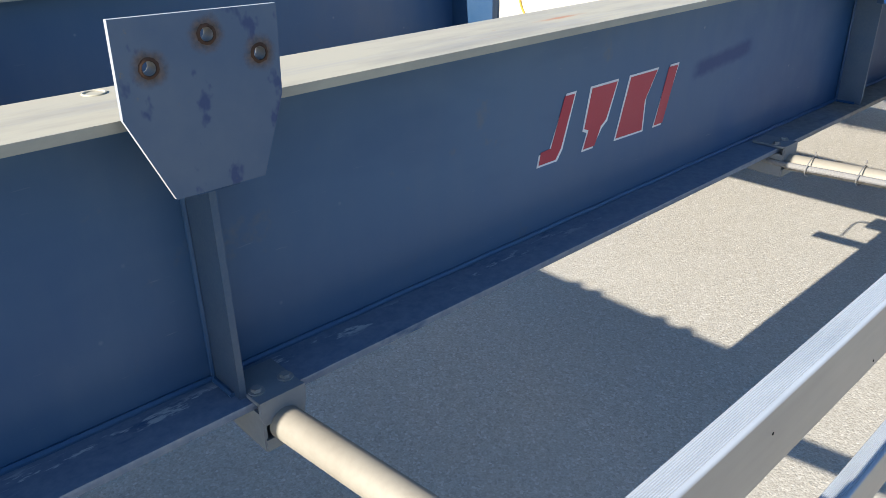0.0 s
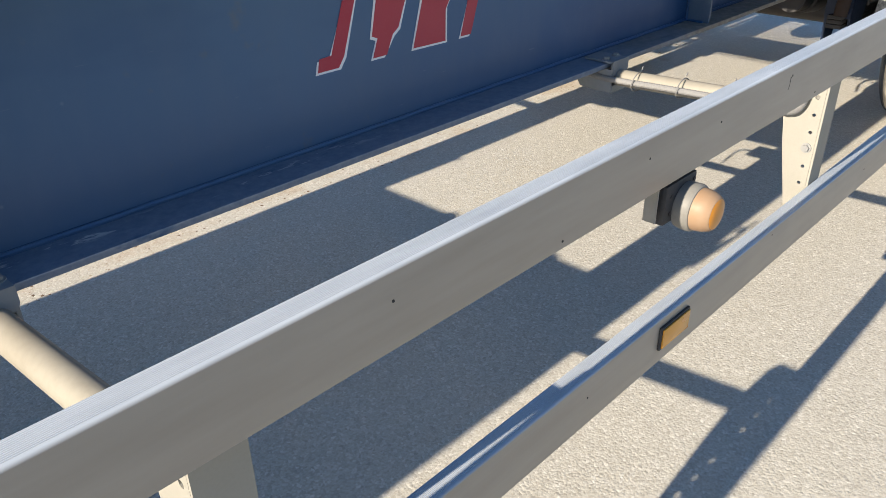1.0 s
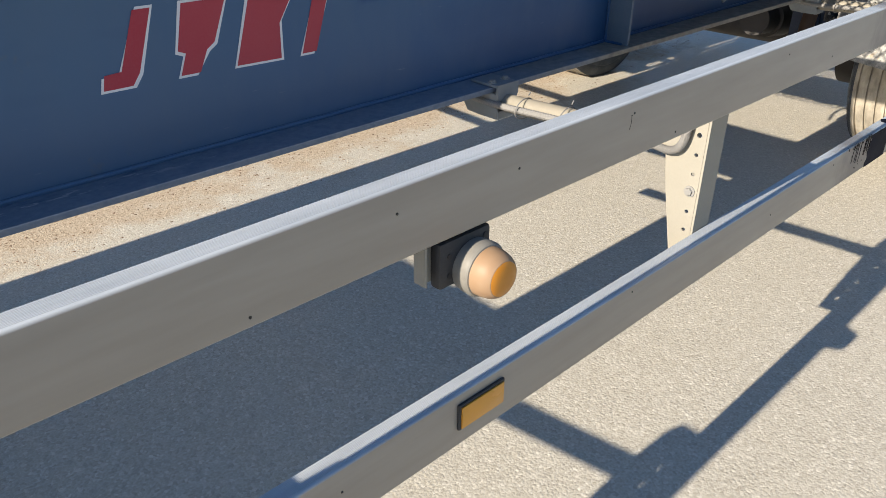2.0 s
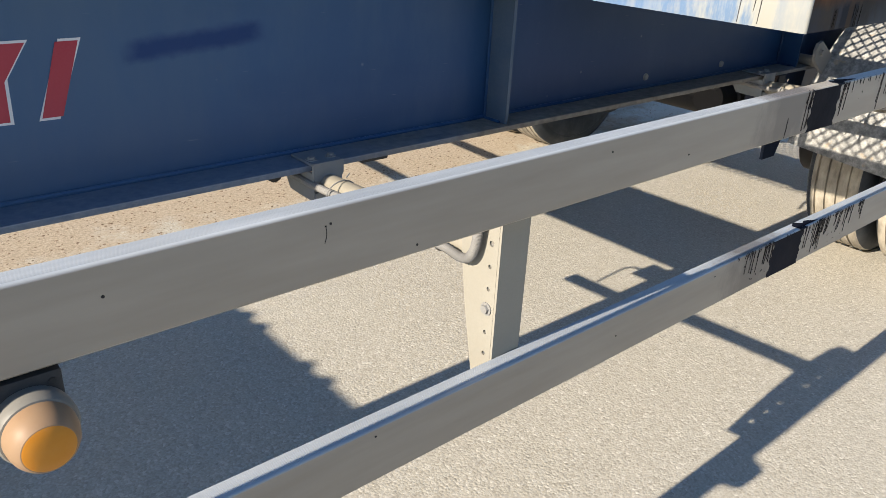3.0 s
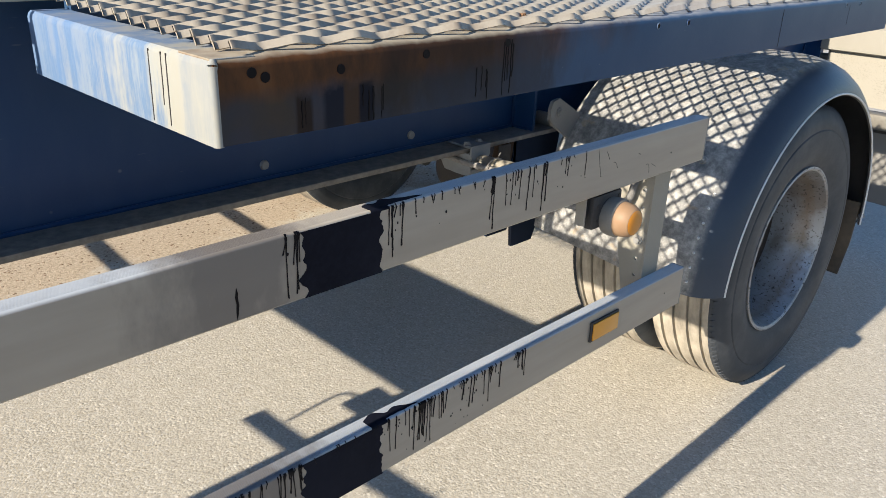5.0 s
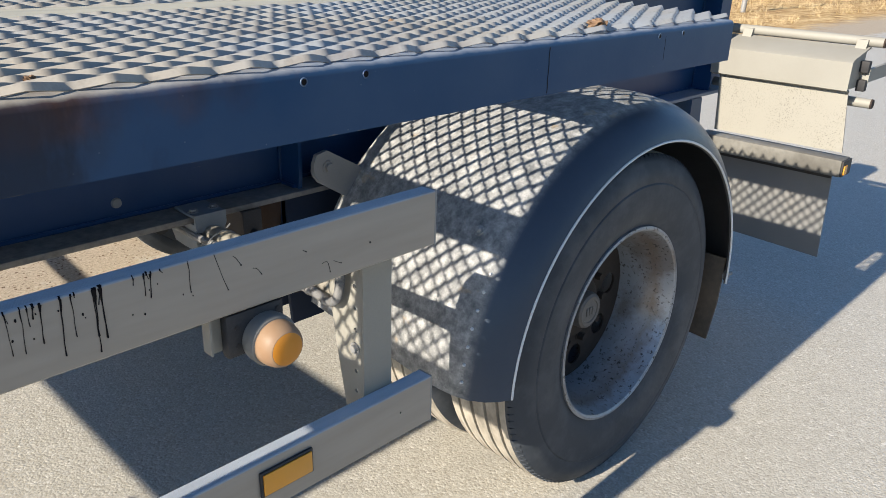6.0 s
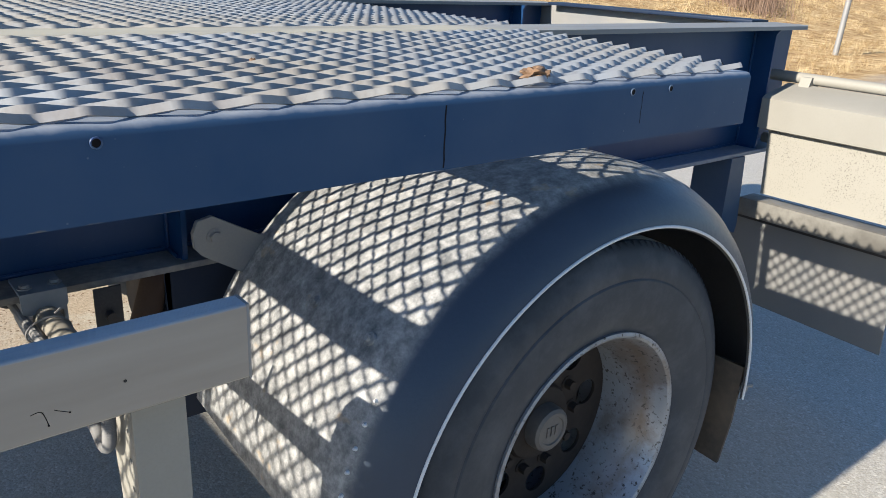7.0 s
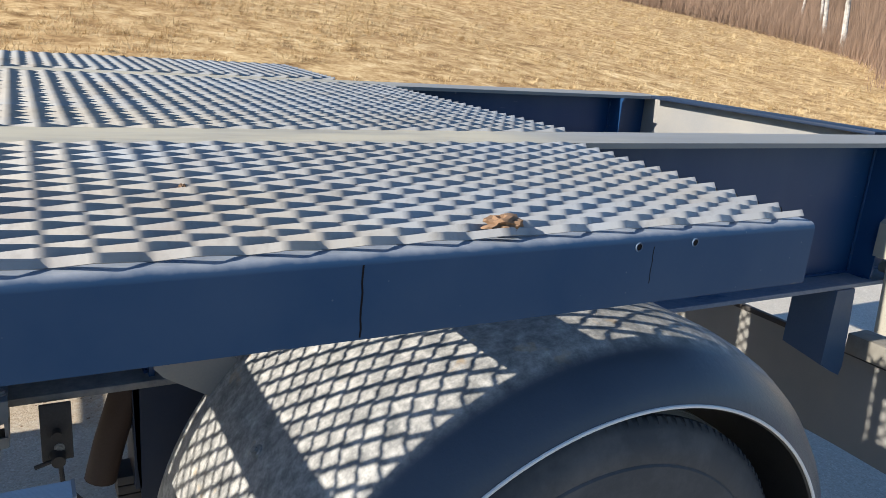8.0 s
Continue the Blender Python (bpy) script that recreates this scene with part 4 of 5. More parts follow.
def cross_tube(x, inner, hosed, outer=0.0, radius=0.0225):
    """A round outrigger tube clamped under the beam and fixed to its post."""
    zt = 0.768
    bm = fresh()
    rod(bm, (x + outer, 0.125, zt + 0.022), (x, inner, zt), radius, seg=24)
    tube = part("cross_tube", bm, M["tube"], trailer, "cream round steel outrigger tube")
    bm = fresh()
    lip = [(-0.038, 0.819), (0.038, 0.819), (0.038, 0.790), (0.032, 0.778), (-0.032, 0.778), (-0.038, 0.790)]
    plate(bm, [(x + p, q) for p, q in lip], "y", 0.596, 0.602)
    box(bm, x - 0.038, x + 0.038, 0.597, 0.690, 0.811, 0.818, 0.002)
    box(bm, x - 0.034, x + 0.034, 0.60, 0.66, 0.732, 0.738, 0.002)
    plate(bm, [(x - 0.034, 0.732), (x + 0.034, 0.732), (x + 0.034, 0.752), (x - 0.034, 0.752)], "y", 0.596, 0.601)
    for dx in (-0.036, 0.030):
        plate(bm, [(0.60, 0.795), (0.74, 0.795), (0.70, 0.735), (0.66, 0.732), (0.60, 0.732)], "x", x + dx, x + dx + 0.006)
    part("clamp_bracket", bm, M["clamp"], tube, "dusty folded clamp bracket")
    for dx, y in ((-0.024, 0.628), (0.026, 0.630)):
        bm = fresh()
        bolt(bm, (x + dx, y, 0.818), "z", 0.0085, 0.007)
        part("bolt", bm, M["grey"], tube)
    if hosed:
        bm = fresh()
        path = bend([(x - 0.04, 0.70, 0.775), (x - 0.036, 0.60, 0.770), (x - 0.032, 0.45, 0.776), (x - 0.034, 0.28, 0.784), (x - 0.040, 0.17, 0.790), (x - 0.044, 0.115, 0.790), (x - 0.044, 0.090, 0.810), (x - 0.044, 0.080, 0.86), (x - 0.044, 0.076, 0.93)], 44)
        sweep(bm, path, 0.0090, 10, 0.13)
        part("conduit", bm, M["conduit"], tube, "grey ribbed cable conduit")
        for y in (0.53, 0.40, 0.27, 0.185):
            zc = zt + 0.03 * (0.6 - y) / 0.47
            bm = fresh()
            loop = [(x - 0.012 + 0.0365 * math.cos(a), y + 0.002 * math.sin(2 * a), zc + 0.0250 * math.sin(a)) for a in (2 * math.pi * k / 20 for k in range(21))]
            sweep(bm, loop, 0.0016, 5)
            rod(bm, (x + 0.0, y, zc + 0.03), (x + 0.010, y + 0.003, zc + 0.036), 0.0018, seg=5)
            part("cable_tie", bm, M["conduit"], tube)
        bm = fresh()
        sweep(bm, bend([(x - 0.05, 0.70, 0.78), (x - 0.12, 0.78, 0.765), (x - 0.2, 0.80, 0.785)], 6), 0.008, 8)
        rod(bm, (x - 0.03, 0.78, 0.742), (x - 0.03, 1.02, 0.735), 0.02, seg=12)
        part("cable", bm, M["black"], tube)
        bm = fresh()
        sweep(bm, bend([(x + 0.0, 0.925, 0.752), (x + 0.06, 0.936, 0.775), (x + 0.13, 0.939, 0.782), (x + 0.19, 0.920, 0.770), (x + 0.24, 0.89, 0.745)], 6), 0.005, 8)
        part("cable", bm, M["black"], tube)
        bm = fresh()
        box(bm, x + 0.23, x + 0.315, 0.80, 0.89, 0.715, 0.757, 0.006)
        part("junction_box", bm, M["black"], tube)


guard_post(0.130, 0.930)
guard_post(1.722, 0.930)
guard_post(3.628, 0.930)
cross_tube(0.062, 0.600, False, 0.026, 0.0265)
cross_tube(1.686, 0.600, True)
cross_tube(3.590, 0.600, True)


def far_guard():
    """The same guard on the far side, in plain form."""
    for z in (0.518, 0.889):
        bm = fresh()
        box(bm, -1.3, 3.70, 2.74, 2.774, z, z + 0.101, 0.003)
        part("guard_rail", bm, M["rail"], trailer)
    for x in (1.745, 2.415, 3.622):
        bm = fresh()
        box(bm, x - 0.066, x, 2.72, 2.739, 0.53, 0.985)
        part("guard_post", bm, M["cream"], trailer)
        bm = fresh()
        rod(bm, (x - 0.02, 2.02, 0.768), (x - 0.02, 2.72, 0.79), 0.0225, seg=16)
        part("cross_tube", bm, M["cream"], trailer)


far_guard()


def marker_lamp(x, z):
    """Amber side marker: angle bracket, rubber base, pale housing, domed lens."""
    bm = fresh()
    plate(bm, [(x - 0.085, z + 0.085), (x + 0.03, z + 0.085), (x + 0.03, z + 0.0), (x + 0.02, z - 0.012), (x - 0.075, z - 0.012), (x - 0.085, z + 0.0)], "y", 0.030, 0.034)
    box(bm, x - 0.087, x - 0.084, 0.012, 0.034, z - 0.005, z + 0.07)
    lamp = part("marker_lamp", bm, M["cream"], trailer, "round amber side marker lamp on a bracket")
    bm = fresh()
    box(bm, x - 0.062, x + 0.036, 0.010, 0.030, z - 0.020, z + 0.050, 0.006)
    part("rubber_base", bm, M["black"], lamp)
    for dx, dz in ((-0.045, 0.028), (-0.045, -0.002), (0.025, 0.038)):
        bm = fresh()
        rod(bm, (x + dx, 0.010, z + dz), (x + dx, 0.0085, z + dz), 0.004, seg=10)
        part("screw", bm, M["dark"], lamp)
    bm = fresh()
    lathe(bm, [(0.028, 0.012), (0.039, 0.010), (0.0405, 0.002), (0.0405, -0.013), (0.038, -0.0175), (0.035, -0.0185)], x, z, 40)
    part("housing", bm, M["housing"], lamp, "dusty pale lamp housing")
    bm = fresh()
    lathe(bm, [(0.036, -0.018), (0.0355, -0.027), (0.0335, -0.037), (0.0300, -0.0445), (0.0265, -0.0485), (0.0255, -0.0488)], x, z, 40)
    part("lens", bm, M["amber_dusty"], lamp, "sun-bleached dusty amber lens")
    bm = fresh()
    rings = lathe(bm, [(0.0255, -0.0488), (0.024, -0.0496), (0.014, -0.0515), (0.002, -0.0520)], x, z, 40)
    bm.faces.new(rings[-1])
    part("lens_face", bm, M["amber"], lamp, "clear amber lens face")


marker_lamp(0.946, 0.835)
marker_lamp(3.346, 0.838)


def reflector(x, z):
    bm = fresh()
    box(bm, x - 0.051, x + 0.051, 0.0005, 0.006, z - 0.024, z + 0.024, 0.002)
    r = part("reflector", bm, M["black"], lower, "rectangular amber reflector")
    bm = fresh()
    box(bm, x - 0.047, x + 0.047, -0.0025, 0.0005, z - 0.020, z + 0.020, 0.001)
    part("lens", bm, M["amber_flat"], r)


reflector(0.969, 0.579)
reflector(3.366, 0.579)


# ---- mesh deck ----
X_FRONT, X_BACK, Z_DECK = 2.490, 4.775, 1.222


def expanded(x0, x1, y0, y1, z0, z1, parent):
    """Raised expanded metal: zigzag strands set on edge at a slant, joined in knuckles; z runs from z0 at y0 to z1 at y1."""
    long, short = 0.0920, 0.0450
    rows = int((y1 - y0) / (short / 2))
    cols = int((x1 - x0) / (long / 2))
    bm = fresh()
    rng = random.Random(11)
    c, d = math.cos(radians(58)), math.sin(radians(58))
    wide, thick = 0.0052, 0.0013
    section = [(c * a - d * b, d * a + c * b) for a, b in ((-wide, -thick), (wide, -thick), (wide, thick), (-wide, thick))]
    for j in range(rows + 1):
        yc = y0 + (y1 - y0) * j / rows
        sag = 0.0008 * math.sin(j * 1.7)
        prev = None
        for i in range(cols + 1):
            x = x0 + (x1 - x0) * i / cols
            wave = 1 if (i + j) % 2 else -1
            for dx, bow in ((-0.009, 0.78), (-0.003, 1.0), (0.003, 1.0), (0.009, 0.78)):
                xx = min(max(x + dx, x0), x1)
                yy = yc + (short / 4 - wide * c * 0.9) * wave * bow
                zz = z0 + (z1 - z0) * (yy - y0) / (y1 - y0) - wide * d * 0.9 * wave * bow + rng.uniform(-0.0004, 0.0004) + sag
                cut = [bm.verts.new((xx, yy + a, zz + b)) for a, b in section]
                if prev:
                    for k in range(4):
                        bm.faces.new((prev[k - 1], prev[k], cut[k], cut[k - 1]))
                else:
                    bm.faces.new(cut)
                prev = cut
        bm.faces.new(list(reversed(prev)))
    for f in bm.faces:
        f.smooth = True
    for e in bm.edges:
        a, b = e.verts
        e.smooth = abs(a.co.x - b.co.x) < 1e-6
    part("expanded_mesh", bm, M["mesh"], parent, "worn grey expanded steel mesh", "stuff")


def deck(y0, y1, outer):
    """A side deck: channel frame under raised mesh. outer: -1 where its free edge faces the camera."""
    edge, inner = (y0, y1) if outer < 0 else (y1, y0)
    s = -outer
    bm = fresh()
    z0 = Z_DECK - 0.101
    prof = [(edge, z0), (edge, Z_DECK - 0.012), (edge + s * 0.001, Z_DECK - 0.0075), (edge + s * 0.0035, Z_DECK - 0.0035), (edge + s * 0.0075, Z_DECK - 0.001), (edge + s * 0.012, Z_DECK), (edge + s * 0.082, Z_DECK), (edge + s * 0.082, Z_DECK - 0.005), (edge + s * 0.006, Z_DECK - 0.005), (edge + s * 0.006, z0 + 0.005), (edge + s * 0.05, z0 + 0.005), (edge + s * 0.05, z0)]
    plate(bm, prof, "x", X_FRONT + 0.004, X_BACK)
    frame_part = part("edge_channel", bm, M["fascia"], trailer, "blue deck edge channel with rust and black runs")
    bm = fresh()
    zf = Z_DECK - 0.0005
    a, b = sorted((edge + s * 0.006, inner))
    plate(bm, [(X_FRONT, z0 - 0.001), (X_FRONT, zf - 0.010), (X_FRONT + 0.002, zf - 0.004), (X_FRONT + 0.006, zf), (X_FRONT + 0.06, zf), (X_FRONT + 0.06, zf - 0.005), (X_FRONT + 0.006, zf - 0.006), (X_FRONT + 0.006, z0 - 0.001)], "y", a, b)
    rod(bm, (X_FRONT + 0.0062, edge + s * 0.0058, z0 - 0.001), (X_FRONT + 0.0062, edge + s * 0.0058, zf - 0.0075), 0.0063, seg=20)
    rod(bm, (X_FRONT + 0.0062, edge + s * 0.0058, zf - 0.0075), (X_FRONT + 0.0080, edge + s * 0.0085, zf - 0.0010), 0.0063, 0.0035, seg=20)
    part("end_channel", bm, M["front"], trailer, "bleached blue and white front channel")
    bm = fresh()
    plate(bm, [(X_BACK - 0.006, z0), (X_BACK, z0), (X_BACK, zf - 0.006), (X_BACK - 0.006, zf - 0.002), (X_BACK - 0.05, zf - 0.002), (X_BACK - 0.05, zf - 0.006), (X_BACK - 0.006, zf - 0.006)], "y", min(edge + s * 0.007, inner), max(edge + s * 0.007, inner))
    part("end_channel", bm, M["blue"], trailer)
    for x in (3.30, 4.05):
        bm = fresh()
        a, b = sorted((edge + s * 0.008, inner))
        box(bm, x - 0.03, x + 0.03, a, b, z0 + 0.02, Z_DECK - 0.004)
        part("deck_joist", bm, M["blue"], frame_part)
    bm = fresh()
    a, b = sorted((inner - s * 0.03, inner))
    box(bm, X_FRONT + 0.06, X_BACK - 0.05, a, b, z0 + 0.05, Z_DECK + 0.014)
    part("deck_joist", bm, M["blue"], frame_part)
    lift = (Z_DECK + 0.0090, Z_DECK + 0.024)
    if outer < 0:
        expanded(X_FRONT + 0.035, X_BACK - 0.02, edge + 0.022, inner, lift[0], lift[1], frame_part)
    else:
        expanded(X_FRONT + 0.035, X_BACK - 0.02, inner, edge - 0.010, lift[1], lift[1], frame_part)
    return frame_part


near_deck = deck(0.010, 0.605, -1)
far_deck = deck(2.127, 2.790, 1)
bm = fresh()
for y in (0.808, 1.897):
    box(bm, X_FRONT, X_BACK, y - 0.015, y + 0.015, 1.19, 1.232)
mid_frame = part("mesh_bearer", bm, M["blue"], trailer)
expanded(X_FRONT, X_BACK + 0.1, 0.796, 1.910, 1.246, 1.246, mid_frame)

# flat black discs stand for the shade inside each bolt hole
for x, z in ((2.542, 1.203), (2.560, 1.196), (2.672, 1.195), (2.822, 1.202), (2.995, 1.205), (3.435, 1.205), (3.548, 1.205), (4.407, 1.205), (4.513, 1.205)):
    bm = fresh()
    if x < 3.0:
        plate(bm, [(x + 0.0065 * math.cos(a), z + 0.0065 * math.sin(a)) for a in (2 * math.pi * k / 12 for k in range(12))], "y", 0.0090, 0.0102)
        part("bolt_hole", bm, M["tar"], near_deck)
    else:
        lathe(bm, [(0.0046, 0.0099), (0.0047, 0.0086), (0.0060, 0.0084), (0.0068, 0.0099)], x, z, 16)
        rivet = part("rivet", bm, M["plate"], near_deck)
        bm = fresh()
        plate(bm, [(x + 0.0047 * math.cos(a), z + 0.0047 * math.sin(a)) for a in (2 * math.pi * k / 12 for k in range(12))], "y", 0.0094, 0.0102)
        part("bolt_hole", bm, M["tar"], rivet)
for x, w, low, high in ((4.001, 0.0011, 1.124, 1.211), (4.435, 0.0005, 1.150, 1.204)):
    bm = fresh()
    right = [(x + w * (1 + 0.3 * (k % 2)) + 0.0006 * math.sin(k * 1.7), low + (high - low) * k / 8) for k in range(9)]
    left = [(p - 2 * w, q) for p, q in right]
    plate(bm, right + left[::-1], "y", 0.0096, 0.0101)
    part("joint", bm, M["tar"], near_deck)


def fascia_runs():
    """Thin black runs down the deck's edge near its front corner, and two drips on the front channel."""
    rng = random.Random(21)
    for a, b, top, low, wide, n in ((2.608, 2.620, 1.170, 0.045, 0.0012, 2), (2.700, 2.726, 1.174, 0.052, 0.0020, 4), (2.738, 2.744, 1.176, 0.054, 0.0014, 2), (2.925, 2.960, 1.176, 0.050, 0.0014, 4), (2.985, 3.012, 1.212, 0.085, 0.0020, 5)):
        for _ in range(n):
            bm = fresh()
            x, w, z1 = rng.uniform(a, b), wide * rng.uniform(0.35, 1), top - rng.uniform(0, 0.012)
            z0 = max(1.124, z1 - low * rng.uniform(0.5, 1))
            steps = 7
            right = [(x + 0.0014 * noise.noise(Vector((x * 60, k * 0.6, 1))) + w * rng.uniform(0.45, 1.0), z1 + (z0 - z1) * k / steps) for k in range(steps + 1)]
            left = [(p - w * rng.uniform(0.9, 1.7), q) for p, q in right]
            plate(bm, right + [(x, z0 - 0.002)] + left[::-1], "y", 0.0095 - rng.uniform(0, 0.0003), 0.0101)
            part("tar_run", bm, M["tar"], near_deck)
    for y, w, z0 in ((0.118, 0.0007, 1.126), (0.132, 0.0005, 1.150), (0.166, 0.0006, 1.124)):
        bm = fresh()
        plate(bm, [(y - w, 1.214), (y + w, 1.216), (y + w * 0.7 + 0.002, 1.17), (y + w + 0.003, z0), (y - w + 0.003, z0), (y - w * 0.8 + 0.001, 1.17)], "x", X_FRONT - 0.0008, X_FRONT + 0.001)
        part("tar_run", bm, M["dark"], near_deck)


fascia_runs()


def lump(name, at, size, material, label, category, seed):
    """An uneven crumbly lump."""
    bm = fresh()
    bmesh.ops.create_icosphere(bm, subdivisions=3, radius=1.0)
    for v in bm.verts:
        d = 0.75 + 0.5 * noise.noise(v.co * 2.1 + Vector((seed, 0, 0))) + 0.25 * noise.noise(v.co * 6)
        v.co = Vector((v.co.x * size[0] * d, v.co.y * size[1] * d, max(v.co.z, -0.25) * size[2] * d)) + Vector(at)
    solo(name, bm, material, label, category)


lump("clay_clod", (4.205, 0.045, 1.238), (0.036, 0.022, 0.016), M["clay"], "crumbly dry clay clod on the deck edge", "clod", 3)
lump("clay_clod", (3.86, 0.30, 1.240), (0.007, 0.006, 0.006), M["clay"], "small dry clay crumb on the mesh deck", "clod", 9)
lump("clay_clod", (3.10, 0.07, 1.234), (0.009, 0.008, 0.007), M["clay"], "small dry clay crumb on the mesh deck", "clod", 14)

# ---- wheels ----
WX, WZ = 4.452, 0.453


def wheel(y, s, cap):
    """A wheel whose dished face looks towards -s in y."""
    R = 0.463
    w = 0.245

    def at(pairs):
        return [(r, y + s * d) for r, d in pairs]

    bm = fresh()
    lathe(bm, at([(0.2673, 0.022), (0.2727, 0.018), (0.2727, 0.010), (0.2664, 0.008), (0.2601, 0.012), (0.2539, 0.030), (0.2476, 0.055), (0.2350, 0.075), (0.2287, 0.120), (0.2243, 0.150), (0.2260, 0.235), (0.2691, 0.240), (0.2350, 0.230), (0.2350, 0.080), (0.2673, 0.030)]), WX, WZ, 64, True)
    rim = part("wheel", bm, M["rim"], trailer, "weathered steel truck wheel, deeply dished")
    bm = fresh()
    n = 48
    out = [(WX + 0.226 * math.cos(2 * math.pi * k / n), WZ + 0.226 * math.sin(2 * math.pi * k / n)) for k in range(n)]
    holes = [(WX + 0.163 * math.cos(2 * math.pi * (k + 0.15) / 8), WZ + 0.163 * math.sin(2 * math.pi * (k + 0.15) / 8), 0.032) for k in range(8)]
    a, b = sorted((y + s * 0.168, y + s * 0.176))
    plate(bm, out, "y", a, b, holes, 16)
    part("disc", bm, M["disc"], rim, "grimy brown wheel disc with hand holes")
    if cap:
        bm = fresh()
        lathe(bm, at([(0.092, 0.167), (0.086, 0.156), (0.070, 0.151), (0.050, 0.150)]), WX, WZ, 40)
        part("hub_flange", bm, M["disc"], rim, "grimy hub flange")
        bm = fresh()
        rings = lathe(bm, at([(0.053, 0.152), (0.053, 0.132), (0.050, 0.121), (0.043, 0.116), (0.034, 0.116), (0.032, 0.119), (0.004, 0.119)]), WX, WZ, 40)
        bm.faces.new(rings[-1])
        part("hub_cap", bm, M["cap"], rim, "dusty grey hub cap with worn raised marks")
        for dx in (-0.013, 0.0, 0.013):
            bm = fresh()
            side = sorted((y + s * 0.119, y + s * 0.1165))
            box(bm, WX + dx - 0.0045, WX + dx + 0.0045, side[0], side[1], WZ - 0.012, WZ + 0.012, 0.001)
            part("raised_bar", bm, M["cap"], rim)
        for k in range(10):
            a = 2 * math.pi * k / 10
            bm = fresh()
            bolt(bm, (WX + 0.112 * math.cos(a), y + s * 0.168, WZ + 0.112 * math.sin(a)), "-y" if s > 0 else "y", 0.012, 0.020)
            part("wheel_nut", bm, M["disc"], rim)
    bm = fresh()
    lathe(bm, at([(0.262, 0.030), (0.270, 0.016), (0.281, 0.014), (0.292, 0.007), (0.320, 0.000), (0.352, -0.004), (0.386, -0.002), (0.390, 0.0010), (0.395, -0.0010), (0.424, 0.004), (0.429, 0.007), (0.442, 0.012), (0.454, 0.020), (0.4599, 0.030), (0.4602, 0.036)]), WX, WZ, 96)
    lathe(bm, at([(0.455, w - 0.020), (0.428, w - 0.003), (0.370, w + 0.003), (0.300, w - 0.007), (0.262, w - 0.030), (0.262, 0.030)]), WX, WZ, 96)
    settle(bm)
    part("tyre", bm, M["tyre"], rim, "black truck tyre with a dusty sidewall")
    bm = fresh()
    prof = [(0.4602, 0.036), (R - 0.001, 0.042)]
    for g in (0.058, 0.100, 0.145, 0.187):
        prof += [(R, g - 0.005), (R - 0.011, g - 0.0035), (R - 0.011, g + 0.0035), (R, g + 0.005)]
    prof += [(R - 0.003, w - 0.026), (0.455, w - 0.020)]
    lathe(bm, at(prof), WX, WZ, 96)
    settle(bm)
    part("tread", bm, M["tread"], rim, "pale worn grooved tread")
    bm = fresh()
    for k in range(132):
        a = 2 * math.pi * k / 132
        c, sn = math.cos(a), math.sin(a)
        m = Matrix(((c, 0, -sn), (0, 1, 0), (sn, 0, c)))
        v = [Vector(q) for q in ((0.451, 0.0135, -0.006), (0.4605, 0.022, -0.006), (0.4605, 0.022, 0.004), (0.451, 0.0135, 0.004), (0.451, 0.019, -0.006), (0.4605, 0.030, -0.006), (0.4605, 0.030, 0.004), (0.451, 0.019, 0.004))]
        vs = []
        for q in v:
            p = m @ Vector((q.x, 0, q.z))
            vs.append(bm.verts.new((WX + p.x, y + s * (q.y + 0.0030), WZ + p.z)))
        for f in ((0, 1, 2, 3), (4, 7, 6, 5), (0, 4, 5, 1), (3, 2, 6, 7), (1, 5, 6, 2), (0, 3, 7, 4)):
            bm.faces.new([vs[i] for i in f])
    settle(bm, 0.003)
    part("tread_shoulder", bm, M["tyre"], rim, "", "stuff")


wheel(0.020, 1, True)
wheel(0.560, -1, False)
wheel(2.74, -1, True)
wheel(2.15, 1, False)

bm = fresh()
rod(bm, (WX, 0.25, WZ), (WX, 2.37, WZ), 0.065, seg=20)
axle = part("axle", bm, M["dark"], trailer)
for y in (0.66, 1.96):
    bm = fresh()
    rod(bm, (WX, y - 0.05, WZ), (WX, y + 0.06, WZ), 0.19, seg=32)
    part("brake_drum", bm, M["dark"], axle)


def suspension(yc):
    bm = fresh()
    plate(bm, [(3.83, 0.80), (4.06, 0.80), (4.03, 0.60), (3.95, 0.42), (3.85, 0.42), (3.835, 0.60)], "y", yc - 0.06, yc - 0.048)
    plate(bm, [(3.83, 0.80), (4.06, 0.80), (4.03, 0.60), (3.95, 0.42), (3.85, 0.42), (3.835, 0.60)], "y", yc + 0.048, yc + 0.06)
    box(bm, 3.83, 3.842, yc - 0.06, yc + 0.06, 0.55, 0.80)
    hanger = part("suspension_hanger", bm, M["navy"], trailer, "dark blue suspension hanger")
    bm = fresh()
    for k in range(3):
        box(bm, 3.80, 5.2 - 0.25 * k, yc - 0.035, yc + 0.035, 0.505 + 0.021 * k, 0.524 + 0.021 * k, 0.003)
    part("leaf_spring", bm, M["dark"], hanger)
    bm = fresh()
    sweep(bm, bend([(3.835, yc - 0.03, 0.80), (3.815, yc - 0.03, 0.73), (3.79, yc - 0.03, 0.65), (3.77, yc - 0.03, 0.57)], 5), 0.030, 16)
    part("damper", bm, M["brown"], hanger, "rusty brown damper")
    bm = fresh()
    rod(bm, (4.95, yc, 0.57), (4.95, yc, 0.79), 0.11, seg=28)
    part("air_bag", bm, M["black"], hanger)


suspension(0.74)
suspension(1.99)


